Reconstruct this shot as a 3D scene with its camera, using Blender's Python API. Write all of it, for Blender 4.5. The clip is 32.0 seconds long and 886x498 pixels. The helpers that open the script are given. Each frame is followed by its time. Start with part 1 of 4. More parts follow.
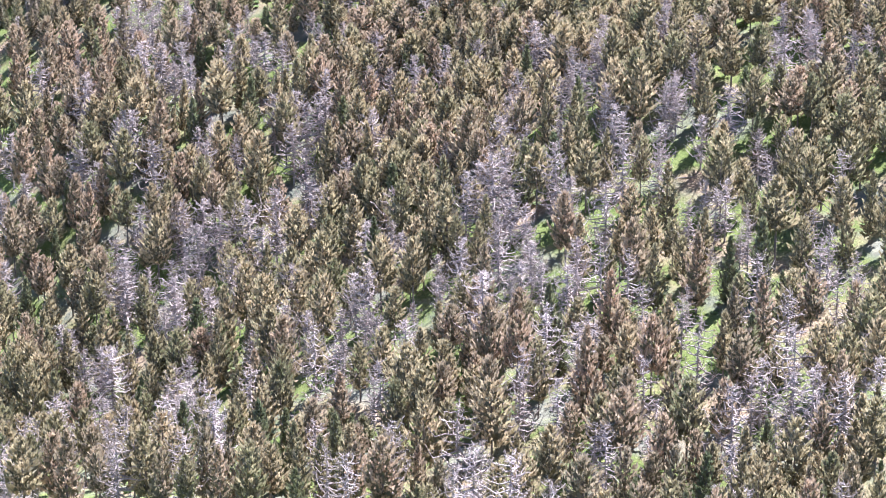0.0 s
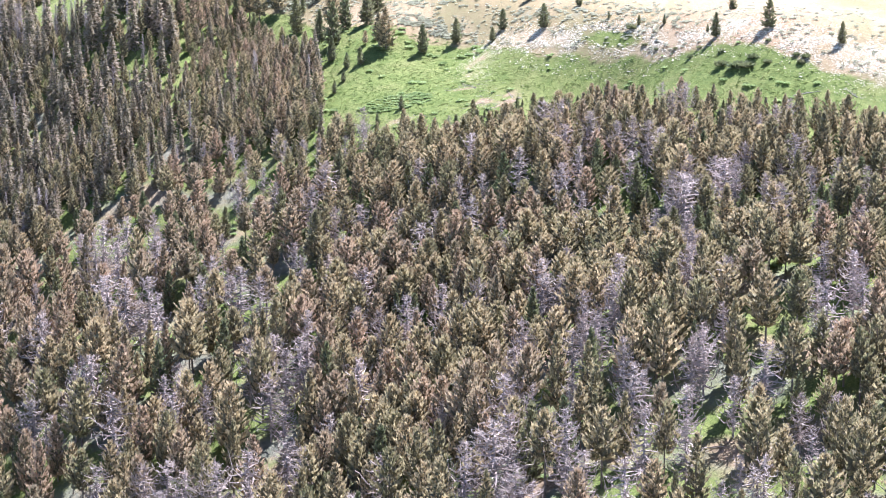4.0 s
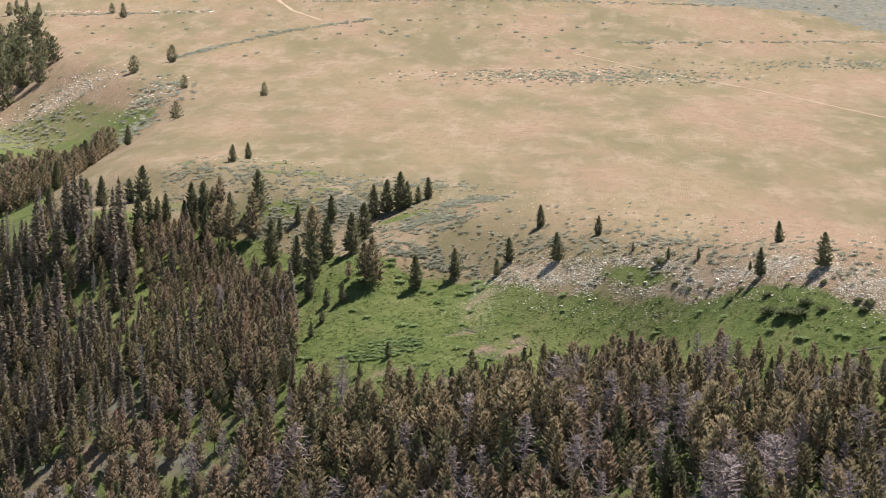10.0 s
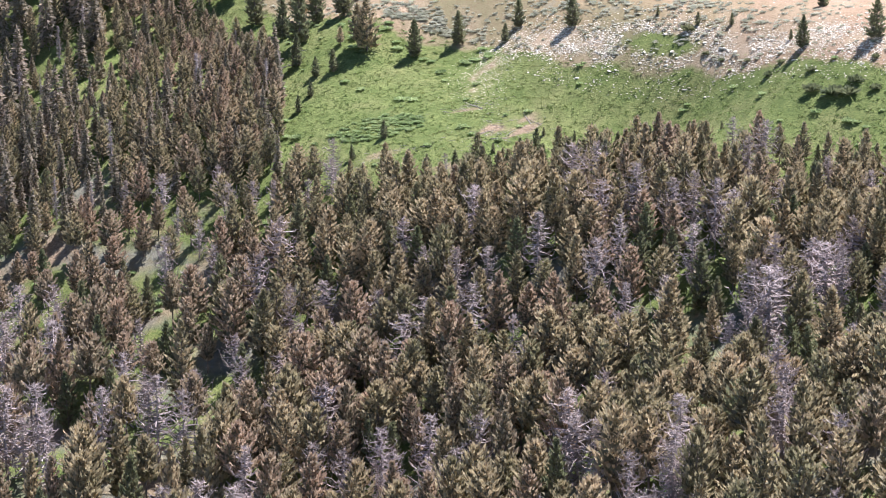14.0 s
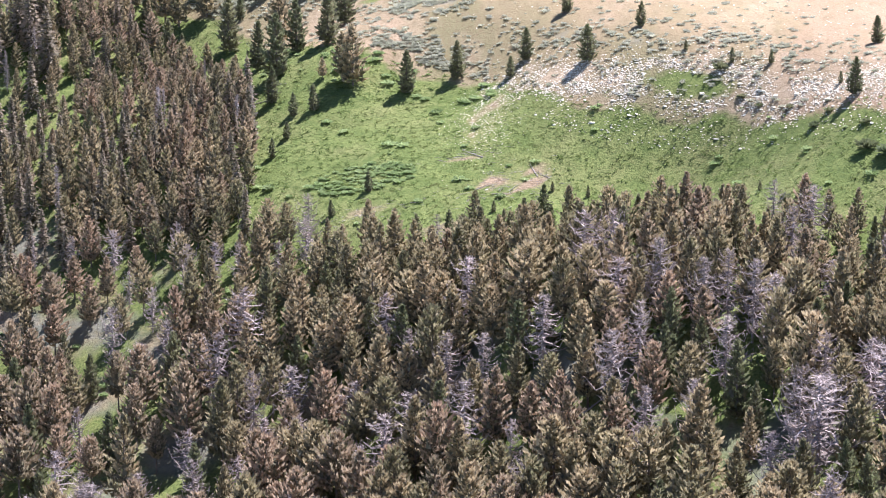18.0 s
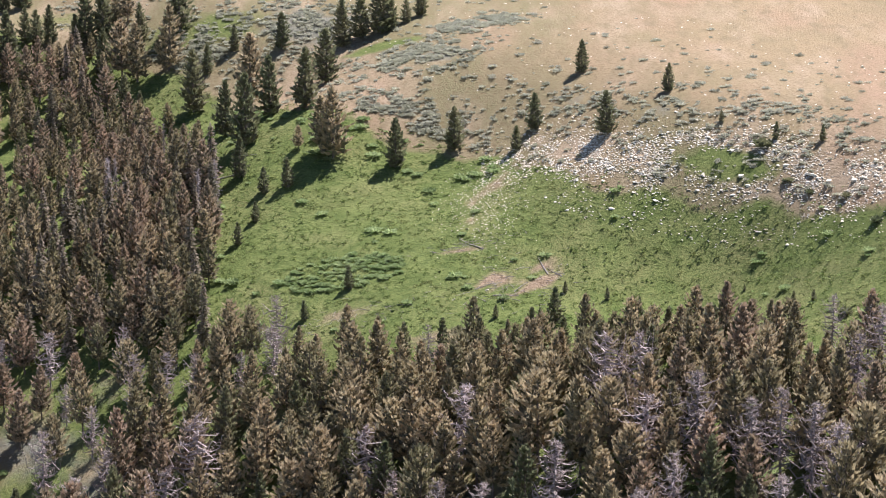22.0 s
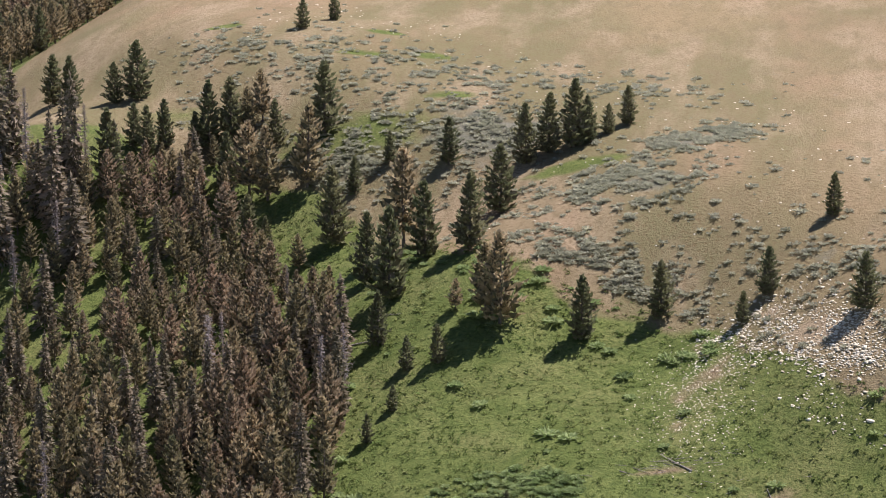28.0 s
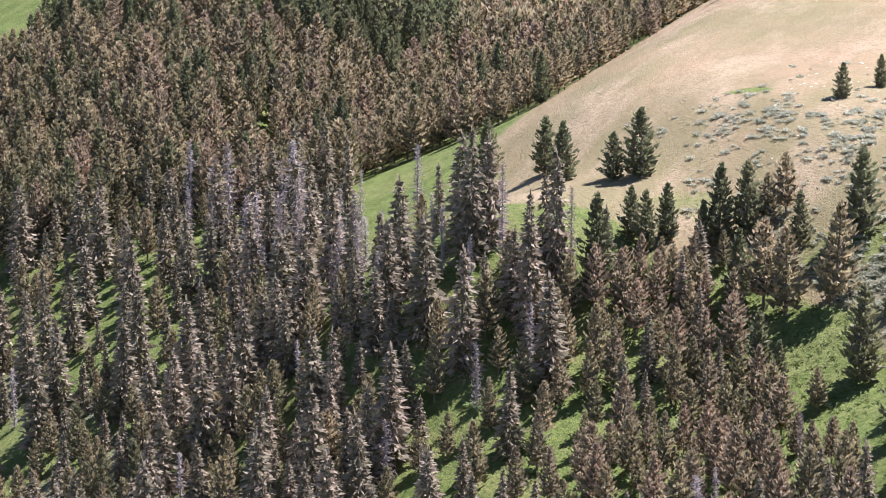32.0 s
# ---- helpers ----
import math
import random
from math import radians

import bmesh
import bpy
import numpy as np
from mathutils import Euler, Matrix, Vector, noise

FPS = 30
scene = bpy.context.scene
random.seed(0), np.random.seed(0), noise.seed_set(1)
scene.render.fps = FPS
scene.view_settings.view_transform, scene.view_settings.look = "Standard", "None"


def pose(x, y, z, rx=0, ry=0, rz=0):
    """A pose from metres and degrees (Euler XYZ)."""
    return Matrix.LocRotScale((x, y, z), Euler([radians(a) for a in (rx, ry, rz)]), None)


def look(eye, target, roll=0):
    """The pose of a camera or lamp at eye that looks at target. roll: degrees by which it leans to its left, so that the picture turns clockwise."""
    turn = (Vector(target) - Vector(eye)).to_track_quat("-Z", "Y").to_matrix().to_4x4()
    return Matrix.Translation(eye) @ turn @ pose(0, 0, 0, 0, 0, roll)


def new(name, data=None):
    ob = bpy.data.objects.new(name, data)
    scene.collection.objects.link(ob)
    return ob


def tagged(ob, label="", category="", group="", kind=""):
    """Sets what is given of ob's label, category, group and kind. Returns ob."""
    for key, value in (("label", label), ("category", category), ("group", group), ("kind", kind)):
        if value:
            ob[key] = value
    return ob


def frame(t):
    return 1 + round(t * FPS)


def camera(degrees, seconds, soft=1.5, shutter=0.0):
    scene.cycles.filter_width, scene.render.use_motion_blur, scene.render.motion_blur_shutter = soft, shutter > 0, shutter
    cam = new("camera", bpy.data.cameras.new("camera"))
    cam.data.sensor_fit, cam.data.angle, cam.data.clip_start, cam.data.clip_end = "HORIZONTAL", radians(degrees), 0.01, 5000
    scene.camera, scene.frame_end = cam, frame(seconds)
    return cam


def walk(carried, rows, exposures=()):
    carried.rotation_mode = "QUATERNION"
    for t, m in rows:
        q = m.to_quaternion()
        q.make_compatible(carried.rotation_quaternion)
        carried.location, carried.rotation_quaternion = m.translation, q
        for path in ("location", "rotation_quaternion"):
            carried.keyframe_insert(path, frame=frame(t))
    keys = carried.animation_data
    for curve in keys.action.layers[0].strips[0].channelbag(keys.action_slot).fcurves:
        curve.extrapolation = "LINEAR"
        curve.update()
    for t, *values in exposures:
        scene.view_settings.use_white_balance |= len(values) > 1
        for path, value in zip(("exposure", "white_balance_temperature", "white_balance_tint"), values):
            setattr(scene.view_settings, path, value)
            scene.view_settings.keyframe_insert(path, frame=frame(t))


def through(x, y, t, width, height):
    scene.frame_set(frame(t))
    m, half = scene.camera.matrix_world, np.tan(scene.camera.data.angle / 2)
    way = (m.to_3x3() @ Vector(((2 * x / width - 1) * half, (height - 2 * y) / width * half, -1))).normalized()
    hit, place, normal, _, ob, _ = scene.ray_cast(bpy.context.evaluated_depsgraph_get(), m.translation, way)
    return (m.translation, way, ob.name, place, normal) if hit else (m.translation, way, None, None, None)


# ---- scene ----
# The lens and the flight: seconds, eye, target, roll
cam = camera(20.666, 32.0, soft=1.0)
PATH = [
    (0, (-0.00, -0.00, 100.00), (-0.894, 95.602, 70.682), 0.01),
    (0.5, (-0.28, 8.11, 99.92), (-1.104, 103.711, 70.579), 0.03),
    (1, (-0.26, 16.10, 99.84), (-1.083, 111.697, 70.492), 0.01),
    (1.5, (-0.21, 24.15, 99.78), (-1.029, 119.736, 70.417), -0.03),
    (2, (-0.11, 32.19, 99.62), (-0.939, 127.793, 70.289), -0.01),
    (2.5, (0.07, 40.31, 99.56), (-0.771, 135.905, 70.232), -0.03),
    (3, (0.40, 48.49, 99.55), (-0.518, 144.500, 71.613), -0.06),
    (3.5, (0.99, 56.49, 99.45), (-0.052, 153.238, 74.183), -0.12),
    (4, (1.57, 64.85, 99.47), (0.402, 162.306, 77.091), -0.14),
    (4.5, (2.26, 73.37, 99.42), (0.942, 171.449, 79.944), -0.29),
    (6.5, (5.88, 107.58, 97.56), (3.948, 206.987, 86.872), 0.14),
    (7, (6.27, 115.71, 97.23), (4.260, 215.116, 86.566), 0.14),
    (7.5, (6.46, 123.36, 96.96), (4.417, 222.769, 86.330), 0.14),
    (8, (6.50, 130.59, 96.81), (4.439, 229.968, 85.850), 0.16),
    (8.5, (6.38, 137.66, 96.74), (4.327, 236.803, 83.860), 0.12),
    (9, (6.30, 144.51, 96.76), (4.228, 243.423, 82.177), 0.09),
    (9.5, (6.13, 151.19, 96.81), (4.072, 250.091, 82.158), 0.07),
    (10, (5.96, 157.69, 96.96), (3.928, 256.558, 82.091), 0.02),
    (10.5, (5.68, 164.20, 97.07), (3.683, 262.790, 80.459), -0.01),
    (11, (5.03, 170.42, 97.49), (3.127, 268.865, 80.051), -0.01),
    (11.5, (3.88, 176.49, 98.01), (2.183, 274.650, 79.000), -0.04),
    (12, (2.97, 182.68, 98.60), (1.396, 280.236, 76.668), -0.17),
    (12.5, (2.80, 189.34, 99.05), (1.230, 286.723, 76.395), -0.22),
    (13, (3.48, 196.53, 99.17), (1.750, 293.847, 76.210), -0.21),
    (13.5, (4.56, 204.20, 99.07), (2.549, 300.844, 73.458), -0.24),
    (15.5, (8.24, 236.30, 98.19), (5.380, 332.546, 71.199), -0.22),
    (16, (8.69, 244.12, 98.02), (5.687, 340.345, 70.955), -0.12),
    (16.5, (8.93, 251.70, 97.90), (5.835, 347.905, 70.786), -0.13),
    (17, (9.00, 259.13, 97.73), (5.863, 355.319, 70.568), -0.10),
    (17.5, (8.86, 266.67, 97.57), (5.732, 362.846, 70.354), -0.04),
    (18, (8.72, 274.21, 97.36), (5.590, 370.372, 70.101), 0.00),
    (18.5, (8.76, 281.86, 97.12), (5.576, 378.002, 69.802), 0.02),
    (19, (8.83, 289.27, 96.84), (5.593, 385.416, 69.541), 0.03),
    (19.5, (8.81, 296.71, 96.67), (5.551, 392.847, 69.353), 0.07),
    (20, (8.65, 304.34, 96.52), (5.398, 400.476, 69.184), 0.12),
    (20.5, (8.54, 311.95, 96.24), (5.262, 408.087, 68.920), 0.14),
    (21, (8.34, 319.34, 96.09), (5.088, 415.489, 68.787), 0.20),
    (21.5, (8.24, 326.75, 96.11), (4.968, 422.894, 68.783), 0.19),
    (22, (8.28, 334.44, 95.97), (4.964, 430.580, 68.653), 0.20),
    (22.5, (8.67, 342.16, 95.49), (5.213, 438.323, 68.275), 0.18),
    (23, (9.40, 349.84, 94.94), (5.709, 446.017, 67.816), 0.16),
    (23.5, (10.02, 357.36, 94.30), (6.120, 453.565, 67.307), 0.15),
    (24, (10.35, 365.10, 93.95), (6.310, 461.307, 66.989), 0.10),
    (24.5, (10.31, 372.75, 93.71), (6.231, 468.947, 66.719), 0.09),
    (26.5, (9.39, 402.52, 92.70), (3.331, 498.654, 65.842), 0.20),
    (27, (9.43, 409.87, 92.26), (1.087, 505.866, 65.510), 0.13),
    (27.5, (9.42, 417.57, 91.81), (-1.363, 513.339, 65.109), 0.07),
    (28, (9.76, 425.36, 91.76), (-3.596, 520.782, 64.995), 0.04),
    (28.5, (9.60, 432.83, 91.50), (-6.221, 527.871, 64.726), -0.04),
    (29, (8.99, 440.12, 91.22), (-9.319, 534.709, 64.435), -0.12),
    (29.5, (8.18, 447.25, 90.86), (-12.860, 541.279, 64.100), -0.17),
    (30, (7.13, 454.26, 90.52), (-16.599, 547.658, 63.800), -0.18),
    (30.5, (5.76, 461.26, 90.22), (-20.619, 553.945, 63.517), -0.22),
    (31, (4.07, 468.27, 90.36), (-24.912, 560.148, 63.543), -0.34),
    (31.5, (2.10, 474.99, 90.58), (-29.606, 565.920, 63.633), -0.40),
    (32, (0.00, 481.61, 90.87), (-34.696, 571.397, 63.785), -0.35),
]
walk(cam, [(t, look(eye, target, roll)) for t, eye, target, roll in PATH],
     [(0, 2.32, 5500, 17), (3, 2.32, 5450, 17), (4, 2.15, 5550, 17), (4.5, 1.75, 5750, 16), (7, 0.36, 6350, 12), (8, 0.4, 6350, 12), (9, 0.6, 6400, 13), (11, 0.86, 6250, 15), (12, 1.1, 6050, 16), (16, 1.76, 5700, 20), (20, 1.43, 5800, 20),
      (24, 0.87, 6250, 18), (28, 0.66, 6350, 18), (30, 1.05, 6150, 18), (32, 1.5, 5850, 20)])

# ---- sky and sun: high summer sun, ahead of the camera and to its right ----
SUN_UP, SUN_AROUND = radians(58.5), radians(48)
world = bpy.data.worlds.new("sky")
scene.world = world
world.use_nodes = True
sky = world.node_tree.nodes.new("ShaderNodeTexSky")
sky.sky_type, sky.sun_disc = "NISHITA", False
sky.sun_elevation, sky.sun_rotation, sky.altitude, sky.dust_density = SUN_UP, radians(90) - SUN_AROUND, 2500, 1.0
backdrop_node = world.node_tree.nodes["Background"]
backdrop_node.inputs["Strength"].default_value = 0.065
world.node_tree.links.new(sky.outputs[0], backdrop_node.inputs["Color"])
sun = new("sun", bpy.data.lights.new("sun", "SUN"))
sun.data.energy, sun.data.angle, sun.data.color = 5.0, radians(0.55), (1.0, 0.965, 0.91)
toward = Vector((math.cos(SUN_AROUND) * math.cos(SUN_UP), math.sin(SUN_AROUND) * math.cos(SUN_UP), math.sin(SUN_UP)))
sun.matrix_world = look(toward * 300, (0, 0, 0))


# ---- materials ----
def material(name, rough=0.9, gloss=0.15):
    m = bpy.data.materials.new(name)
    m.use_nodes = True
    b = m.node_tree.nodes["Principled BSDF"]
    b.inputs["Roughness"].default_value = rough
    b.inputs["Specular IOR Level"].default_value = gloss
    return m, m.node_tree.nodes, m.node_tree.links, b


def noise_of(n, l, scale, detail=4.0, rough=0.6, coord=None, squash=None):
    k = n.new("ShaderNodeTexNoise")
    k.inputs["Scale"].default_value, k.inputs["Detail"].default_value, k.inputs["Roughness"].default_value = scale, detail, rough
    if coord is not None:
        if squash:
            mp = n.new("ShaderNodeMapping")
            mp.inputs["Scale"].default_value = squash
            l.new(coord, mp.inputs["Vector"])
            coord = mp.outputs[0]
        l.new(coord, k.inputs["Vector"])
    return k.outputs["Fac"]


def ramp_of(n, l, fac, stops):
    r = n.new("ShaderNodeValToRGB")
    e = r.color_ramp.elements
    while len(e) < len(stops):
        e.new(0.5)
    for el, (p, c) in zip(e, stops):
        el.position, el.color = p, (*c, 1) if len(c) == 3 else c
    l.new(fac, r.inputs["Fac"])
    return r.outputs["Color"]


def blend(n, l, fac, a, b):
    k = n.new("ShaderNodeMix")
    k.data_type = "RGBA"
    for value, slot in ((fac, 0), (a, 6), (b, 7)):
        if isinstance(value, (int, float)):
            k.inputs[slot].default_value = value
        elif isinstance(value, tuple):
            k.inputs[slot].default_value = (*value, 1)
        else:
            l.new(value, k.inputs[slot])
    return k.outputs[2]


def sums(n, l, op, a, b):
    k = n.new("ShaderNodeMath")
    k.operation = op
    k.use_clamp = op != "MULTIPLY_ADD"
    for value, slot in ((a, 0), (b, 1)):
        if isinstance(value, (int, float)):
            k.inputs[slot].default_value = value
        else:
            l.new(value, k.inputs[slot])
    return k.outputs[0]


def bump_of(n, l, b, height, strength, distance):
    k = n.new("ShaderNodeBump")
    k.inputs["Strength"].default_value, k.inputs["Distance"].default_value = strength, distance
    l.new(height, k.inputs["Height"])
    l.new(k.outputs[0], b.inputs["Normal"])


def grey(v):
    return (v, v, v)


def land_material():
    m, n, l, b = material("land", 0.95, 0.1)
    at = n.new("ShaderNodeNewGeometry").outputs["Position"]
    mask = n.new("ShaderNodeVertexColor")
    mask.layer_name = "cover"
    sep = n.new("ShaderNodeSeparateColor")
    l.new(mask.outputs["Color"], sep.inputs["Color"])
    fine, clump, wide = noise_of(n, l, 2.2, 5, 0.7, at), noise_of(n, l, 0.35, 4, 0.6, at), noise_of(n, l, 0.03, 6, 0.62, at, (1.0, 0.4, 1))
    patchy = noise_of(n, l, 0.09, 5, 0.62, at)
    # dry grass: tan, pinkish where the soil shows, olive where it is still green
    streak = noise_of(n, l, 0.024, 6, 0.62, at, (1.0, 0.35, 1))
    mottle, tufts = noise_of(n, l, 0.09, 5, 0.6, at, (1.2, 0.35, 1)), noise_of(n, l, 0.4, 4, 0.6, at, (1.1, 0.4, 1))
    dry = blend(n, l, ramp_of(n, l, wide, [(0.42, grey(0)), (0.58, grey(1))]), (0.314, 0.211, 0.137), (0.285, 0.214, 0.124))
    dry = blend(n, l, ramp_of(n, l, streak, [(0.42, grey(0)), (0.60, grey(0.95))]), dry, (0.182, 0.160, 0.082))
    dry = blend(n, l, ramp_of(n, l, mottle, [(0.48, grey(0)), (0.66, grey(0.7))]), dry, (0.36, 0.272, 0.182))
    dry = blend(n, l, ramp_of(n, l, tufts, [(0.34, grey(0.6)), (0.5, grey(0))]), dry, (0.195, 0.152, 0.088))
    dry = blend(n, l, ramp_of(n, l, fine, [(0.34, grey(0.9)), (0.52, grey(0))]), dry, (0.17, 0.12, 0.065))
    # green meadow
    green = blend(n, l, ramp_of(n, l, clump, [(0.38, grey(0)), (0.62, grey(1))]), (0.105, 0.132, 0.036), (0.158, 0.182, 0.056))
    green = blend(n, l, ramp_of(n, l, patchy, [(0.48, grey(0)), (0.68, grey(0.45))]), green, (0.235, 0.205, 0.092))
    green = blend(n, l, ramp_of(n, l, fine, [(0.34, grey(0.8)), (0.56, grey(0))]), green, (0.055, 0.08, 0.022))
    # stony brow: pale soil between the stones
    stony = blend(n, l, ramp_of(n, l, fine, [(0.35, grey(0)), (0.65, grey(1))]), (0.26, 0.19, 0.118), (0.41, 0.315, 0.21))
    # grey-green brush flats
    brush = blend(n, l, ramp_of(n, l, clump, [(0.3, grey(0)), (0.7, grey(1))]), (0.10, 0.106, 0.08), (0.24, 0.222, 0.168))

    def worn(fac):
        """The mask with a ragged edge."""
        j = sums(n, l, "MULTIPLY", clump, 0.5)
        k = n.new("ShaderNodeMath")
        k.operation = "ADD"
        l.new(fac, k.inputs[0])
        l.new(j, k.inputs[1])
        return ramp_of(n, l, k.outputs[0], [(0.62, grey(0)), (0.86, grey(1))])
    tufted = n.new("ShaderNodeMath")
    tufted.operation = "MULTIPLY_ADD"
    tufted.inputs[1].default_value, tufted.inputs[2].default_value = 1.5, -0.75
    l.new(patchy, tufted.inputs[0])
    mixed = n.new("ShaderNodeMath")
    l.new(sep.outputs["Blue"], mixed.inputs[0])
    l.new(tufted.outputs[0], mixed.inputs[1])
    col = blend(n, l, worn(mixed.outputs[0]), dry, brush)
    col = blend(n, l, worn(sep.outputs["Red"]), col, green)
    col = blend(n, l, worn(sep.outputs["Green"]), col, stony)
    soil = blend(n, l, ramp_of(n, l, fine, [(0.35, grey(0)), (0.65, grey(1))]), (0.13, 0.09, 0.055), (0.34, 0.25, 0.165))
    col = blend(n, l, worn(mask.outputs["Alpha"]), col, soil)
    l.new(col, b.inputs["Base Color"])
    bump_of(n, l, b, fine, 0.8, 0.35)
    return m


def leaf_material(name, stops, through=0.42, scale=1.1, faded=0.0):
    """Needles: the tree's own shade by its Random, and tufts that differ within it."""
    m, n, l, b = material(name, 0.75, 0.2)
    info = n.new("ShaderNodeObjectInfo")
    isle = n.new("ShaderNodeNewGeometry").outputs["Random Per Island"]
    at = n.new("ShaderNodeTexCoord").outputs["Object"]
    where = n.new("ShaderNodeNewGeometry").outputs["Position"]
    far = noise_of(n, l, 0.16, 1, 0.5, where)
    shade = n.new("ShaderNodeMapRange")
    shade.inputs[1].default_value, shade.inputs[2].default_value, shade.inputs[3].default_value, shade.inputs[4].default_value = 0.3, 0.7, -0.35, 0.35
    l.new(far, shade.inputs[0])
    own = n.new("ShaderNodeMapRange")
    own.inputs[3].default_value, own.inputs[4].default_value = 0.15, 0.85
    mine = n.new("ShaderNodeAttribute")
    mine.attribute_name = "own"
    both = n.new("ShaderNodeMath")
    l.new(info.outputs["Random"], both.inputs[0])
    l.new(mine.outputs["Fac"], both.inputs[1])
    part_of = n.new("ShaderNodeMath")
    part_of.operation = "FRACT"
    l.new(both.outputs[0], part_of.inputs[0])
    l.new(part_of.outputs[0], own.inputs[0])
    tree = ramp_of(n, l, sums(n, l, "ADD", own.outputs[0], shade.outputs[0]), stops)
    v = noise_of(n, l, scale, 3, 0.6, at)
    hsv = n.new("ShaderNodeHueSaturation")
    l.new(tree, hsv.inputs["Color"])
    val = n.new("ShaderNodeMapRange")
    l.new(isle, val.inputs[0])
    val.inputs[3].default_value, val.inputs[4].default_value = 0.78, 1.22
    l.new(val.outputs[0], hsv.inputs["Value"])
    warm = blend(n, l, ramp_of(n, l, v, [(0.45, grey(0)), (0.7, grey(0.5))]), hsv.outputs[0], stops[-1][1])
    if faded:
        # needles turn tan from the top of the tree and the ends of the boughs
        high = n.new("ShaderNodeSeparateXYZ")
        l.new(at, high.inputs[0])
        lift = n.new("ShaderNodeMapRange")
        lift.inputs[1].default_value, lift.inputs[2].default_value, lift.inputs[3].default_value, lift.inputs[4].default_value = 2.0, 9.0, 0.0, faded
        l.new(high.outputs[2], lift.inputs[0])
        tan = n.new("ShaderNodeMath")
        tan.operation = "MULTIPLY"
        l.new(lift.outputs[0], tan.inputs[0])
        l.new(isle, tan.inputs[1])
        warm = blend(n, l, tan.outputs[0], warm, tuple(1.12 * c for c in stops[-1][1]))
    l.new(warm, b.inputs["Base Color"])
    tr = n.new("ShaderNodeBsdfTranslucent")
    l.new(warm, tr.inputs["Color"])
    mix = n.new("ShaderNodeMixShader")
    mix.inputs[0].default_value = through
    l.new(b.outputs[0], mix.inputs[1])
    l.new(tr.outputs[0], mix.inputs[2])
    l.new(mix.outputs[0], n["Material Output"].inputs["Surface"])
    return m


def wood_material(name, dark, light, scale=6.0):
    m, n, l, b = material(name, 0.85, 0.2)
    at = n.new("ShaderNodeTexCoord").outputs["Object"]
    v = noise_of(n, l, scale, 4, 0.65, at, (1, 1, 0.25))
    l.new(ramp_of(n, l, v, [(0.3, dark), (0.7, light)]), b.inputs["Base Color"])
    bump_of(n, l, b, v, 0.5, 0.03)
    return m


def stone_material():
    m, n, l, b = material("limestone", 0.85, 0.25)
    at = n.new("ShaderNodeNewGeometry").outputs["Position"]
    isle = n.new("ShaderNodeNewGeometry").outputs["Random Per Island"]
    v = noise_of(n, l, 3.0, 5, 0.65, at)
    a = ramp_of(n, l, isle, [(0.0, (0.50, 0.40, 0.28)), (0.3, (0.74, 0.65, 0.50)), (1.0, (0.90, 0.82, 0.68))])
    l.new(blend(n, l, ramp_of(n, l, v, [(0.45, grey(0)), (0.75, grey(0.35))]), a, (0.30, 0.26, 0.20)), b.inputs["Base Color"])
    bump_of(n, l, b, v, 0.5, 0.05)
    return m


LAND, STONE = land_material(), stone_material()
OLIVE = leaf_material("olive_needles", [(0.0, (0.17, 0.175, 0.088)), (0.3, (0.318, 0.28, 0.157)), (0.65, (0.425, 0.348, 0.205)), (1.0, (0.49, 0.382, 0.238))], faded=0.4)
BROWN = leaf_material("brown_needles", [(0.0, (0.285, 0.25, 0.16)), (0.5, (0.392, 0.306, 0.205)), (1.0, (0.465, 0.335, 0.232))], faded=0.4)
GREEN = leaf_material("green_needles", [(0.0, (0.14, 0.16, 0.082)), (0.6, (0.21, 0.215, 0.112)), (1.0, (0.27, 0.255, 0.14))])
FIRS = leaf_material("fir_needles", [(0.0, (0.22, 0.198, 0.135)), (0.5, (0.32, 0.268, 0.192)), (1.0, (0.42, 0.335, 0.255))], faded=0.25)
TWIGS = leaf_material("grey_twigs", [(0.0, (0.31, 0.25, 0.225)), (0.5, (0.385, 0.315, 0.285)), (1.0, (0.47, 0.385, 0.355))], 0.15)
GREYFIR = leaf_material("grey_fir_twigs", [(0.0, (0.29, 0.235, 0.215)), (0.5, (0.36, 0.30, 0.28)), (1.0, (0.44, 0.375, 0.355))], 0.15)
JUNIPER = leaf_material("juniper_needles", [(0.0, (0.115, 0.138, 0.066)), (0.6, (0.165, 0.178, 0.088)), (1.0, (0.215, 0.208, 0.112))])
SAGE = leaf_material("sagebrush", [(0.0, (0.34, 0.342, 0.245)), (0.5, (0.41, 0.405, 0.30)), (1.0, (0.47, 0.455, 0.35))], 0.5)
SHRUB = leaf_material("shrub_leaves", [(0.0, (0.23, 0.30, 0.12)), (0.5, (0.29, 0.36, 0.155)), (1.0, (0.35, 0.41, 0.19))], 0.5)
GRASS = leaf_material("grass_blades", [(0.0, (0.13, 0.19, 0.05)), (0.5, (0.17, 0.22, 0.065)), (1.0, (0.24, 0.255, 0.095))], 0.45)
BARK = wood_material("bark", (0.10, 0.08, 0.065), (0.24, 0.195, 0.165))
# inner twigs, toned dark to stand in for shade within the crowns
INNER = wood_material("inner_twigs_painted_shade", (0.10, 0.09, 0.055), (0.21, 0.18, 0.112), 3.0)
DEADWOOD = wood_material("weathered_wood", (0.24, 0.20, 0.185), (0.44, 0.385, 0.36))
TRACK = wood_material("pale_earth", (0.36, 0.26, 0.16), (0.48, 0.36, 0.24), 1.5)
REDSOIL = wood_material("red_earth", (0.16, 0.068, 0.048), (0.25, 0.115, 0.078), 0.2)
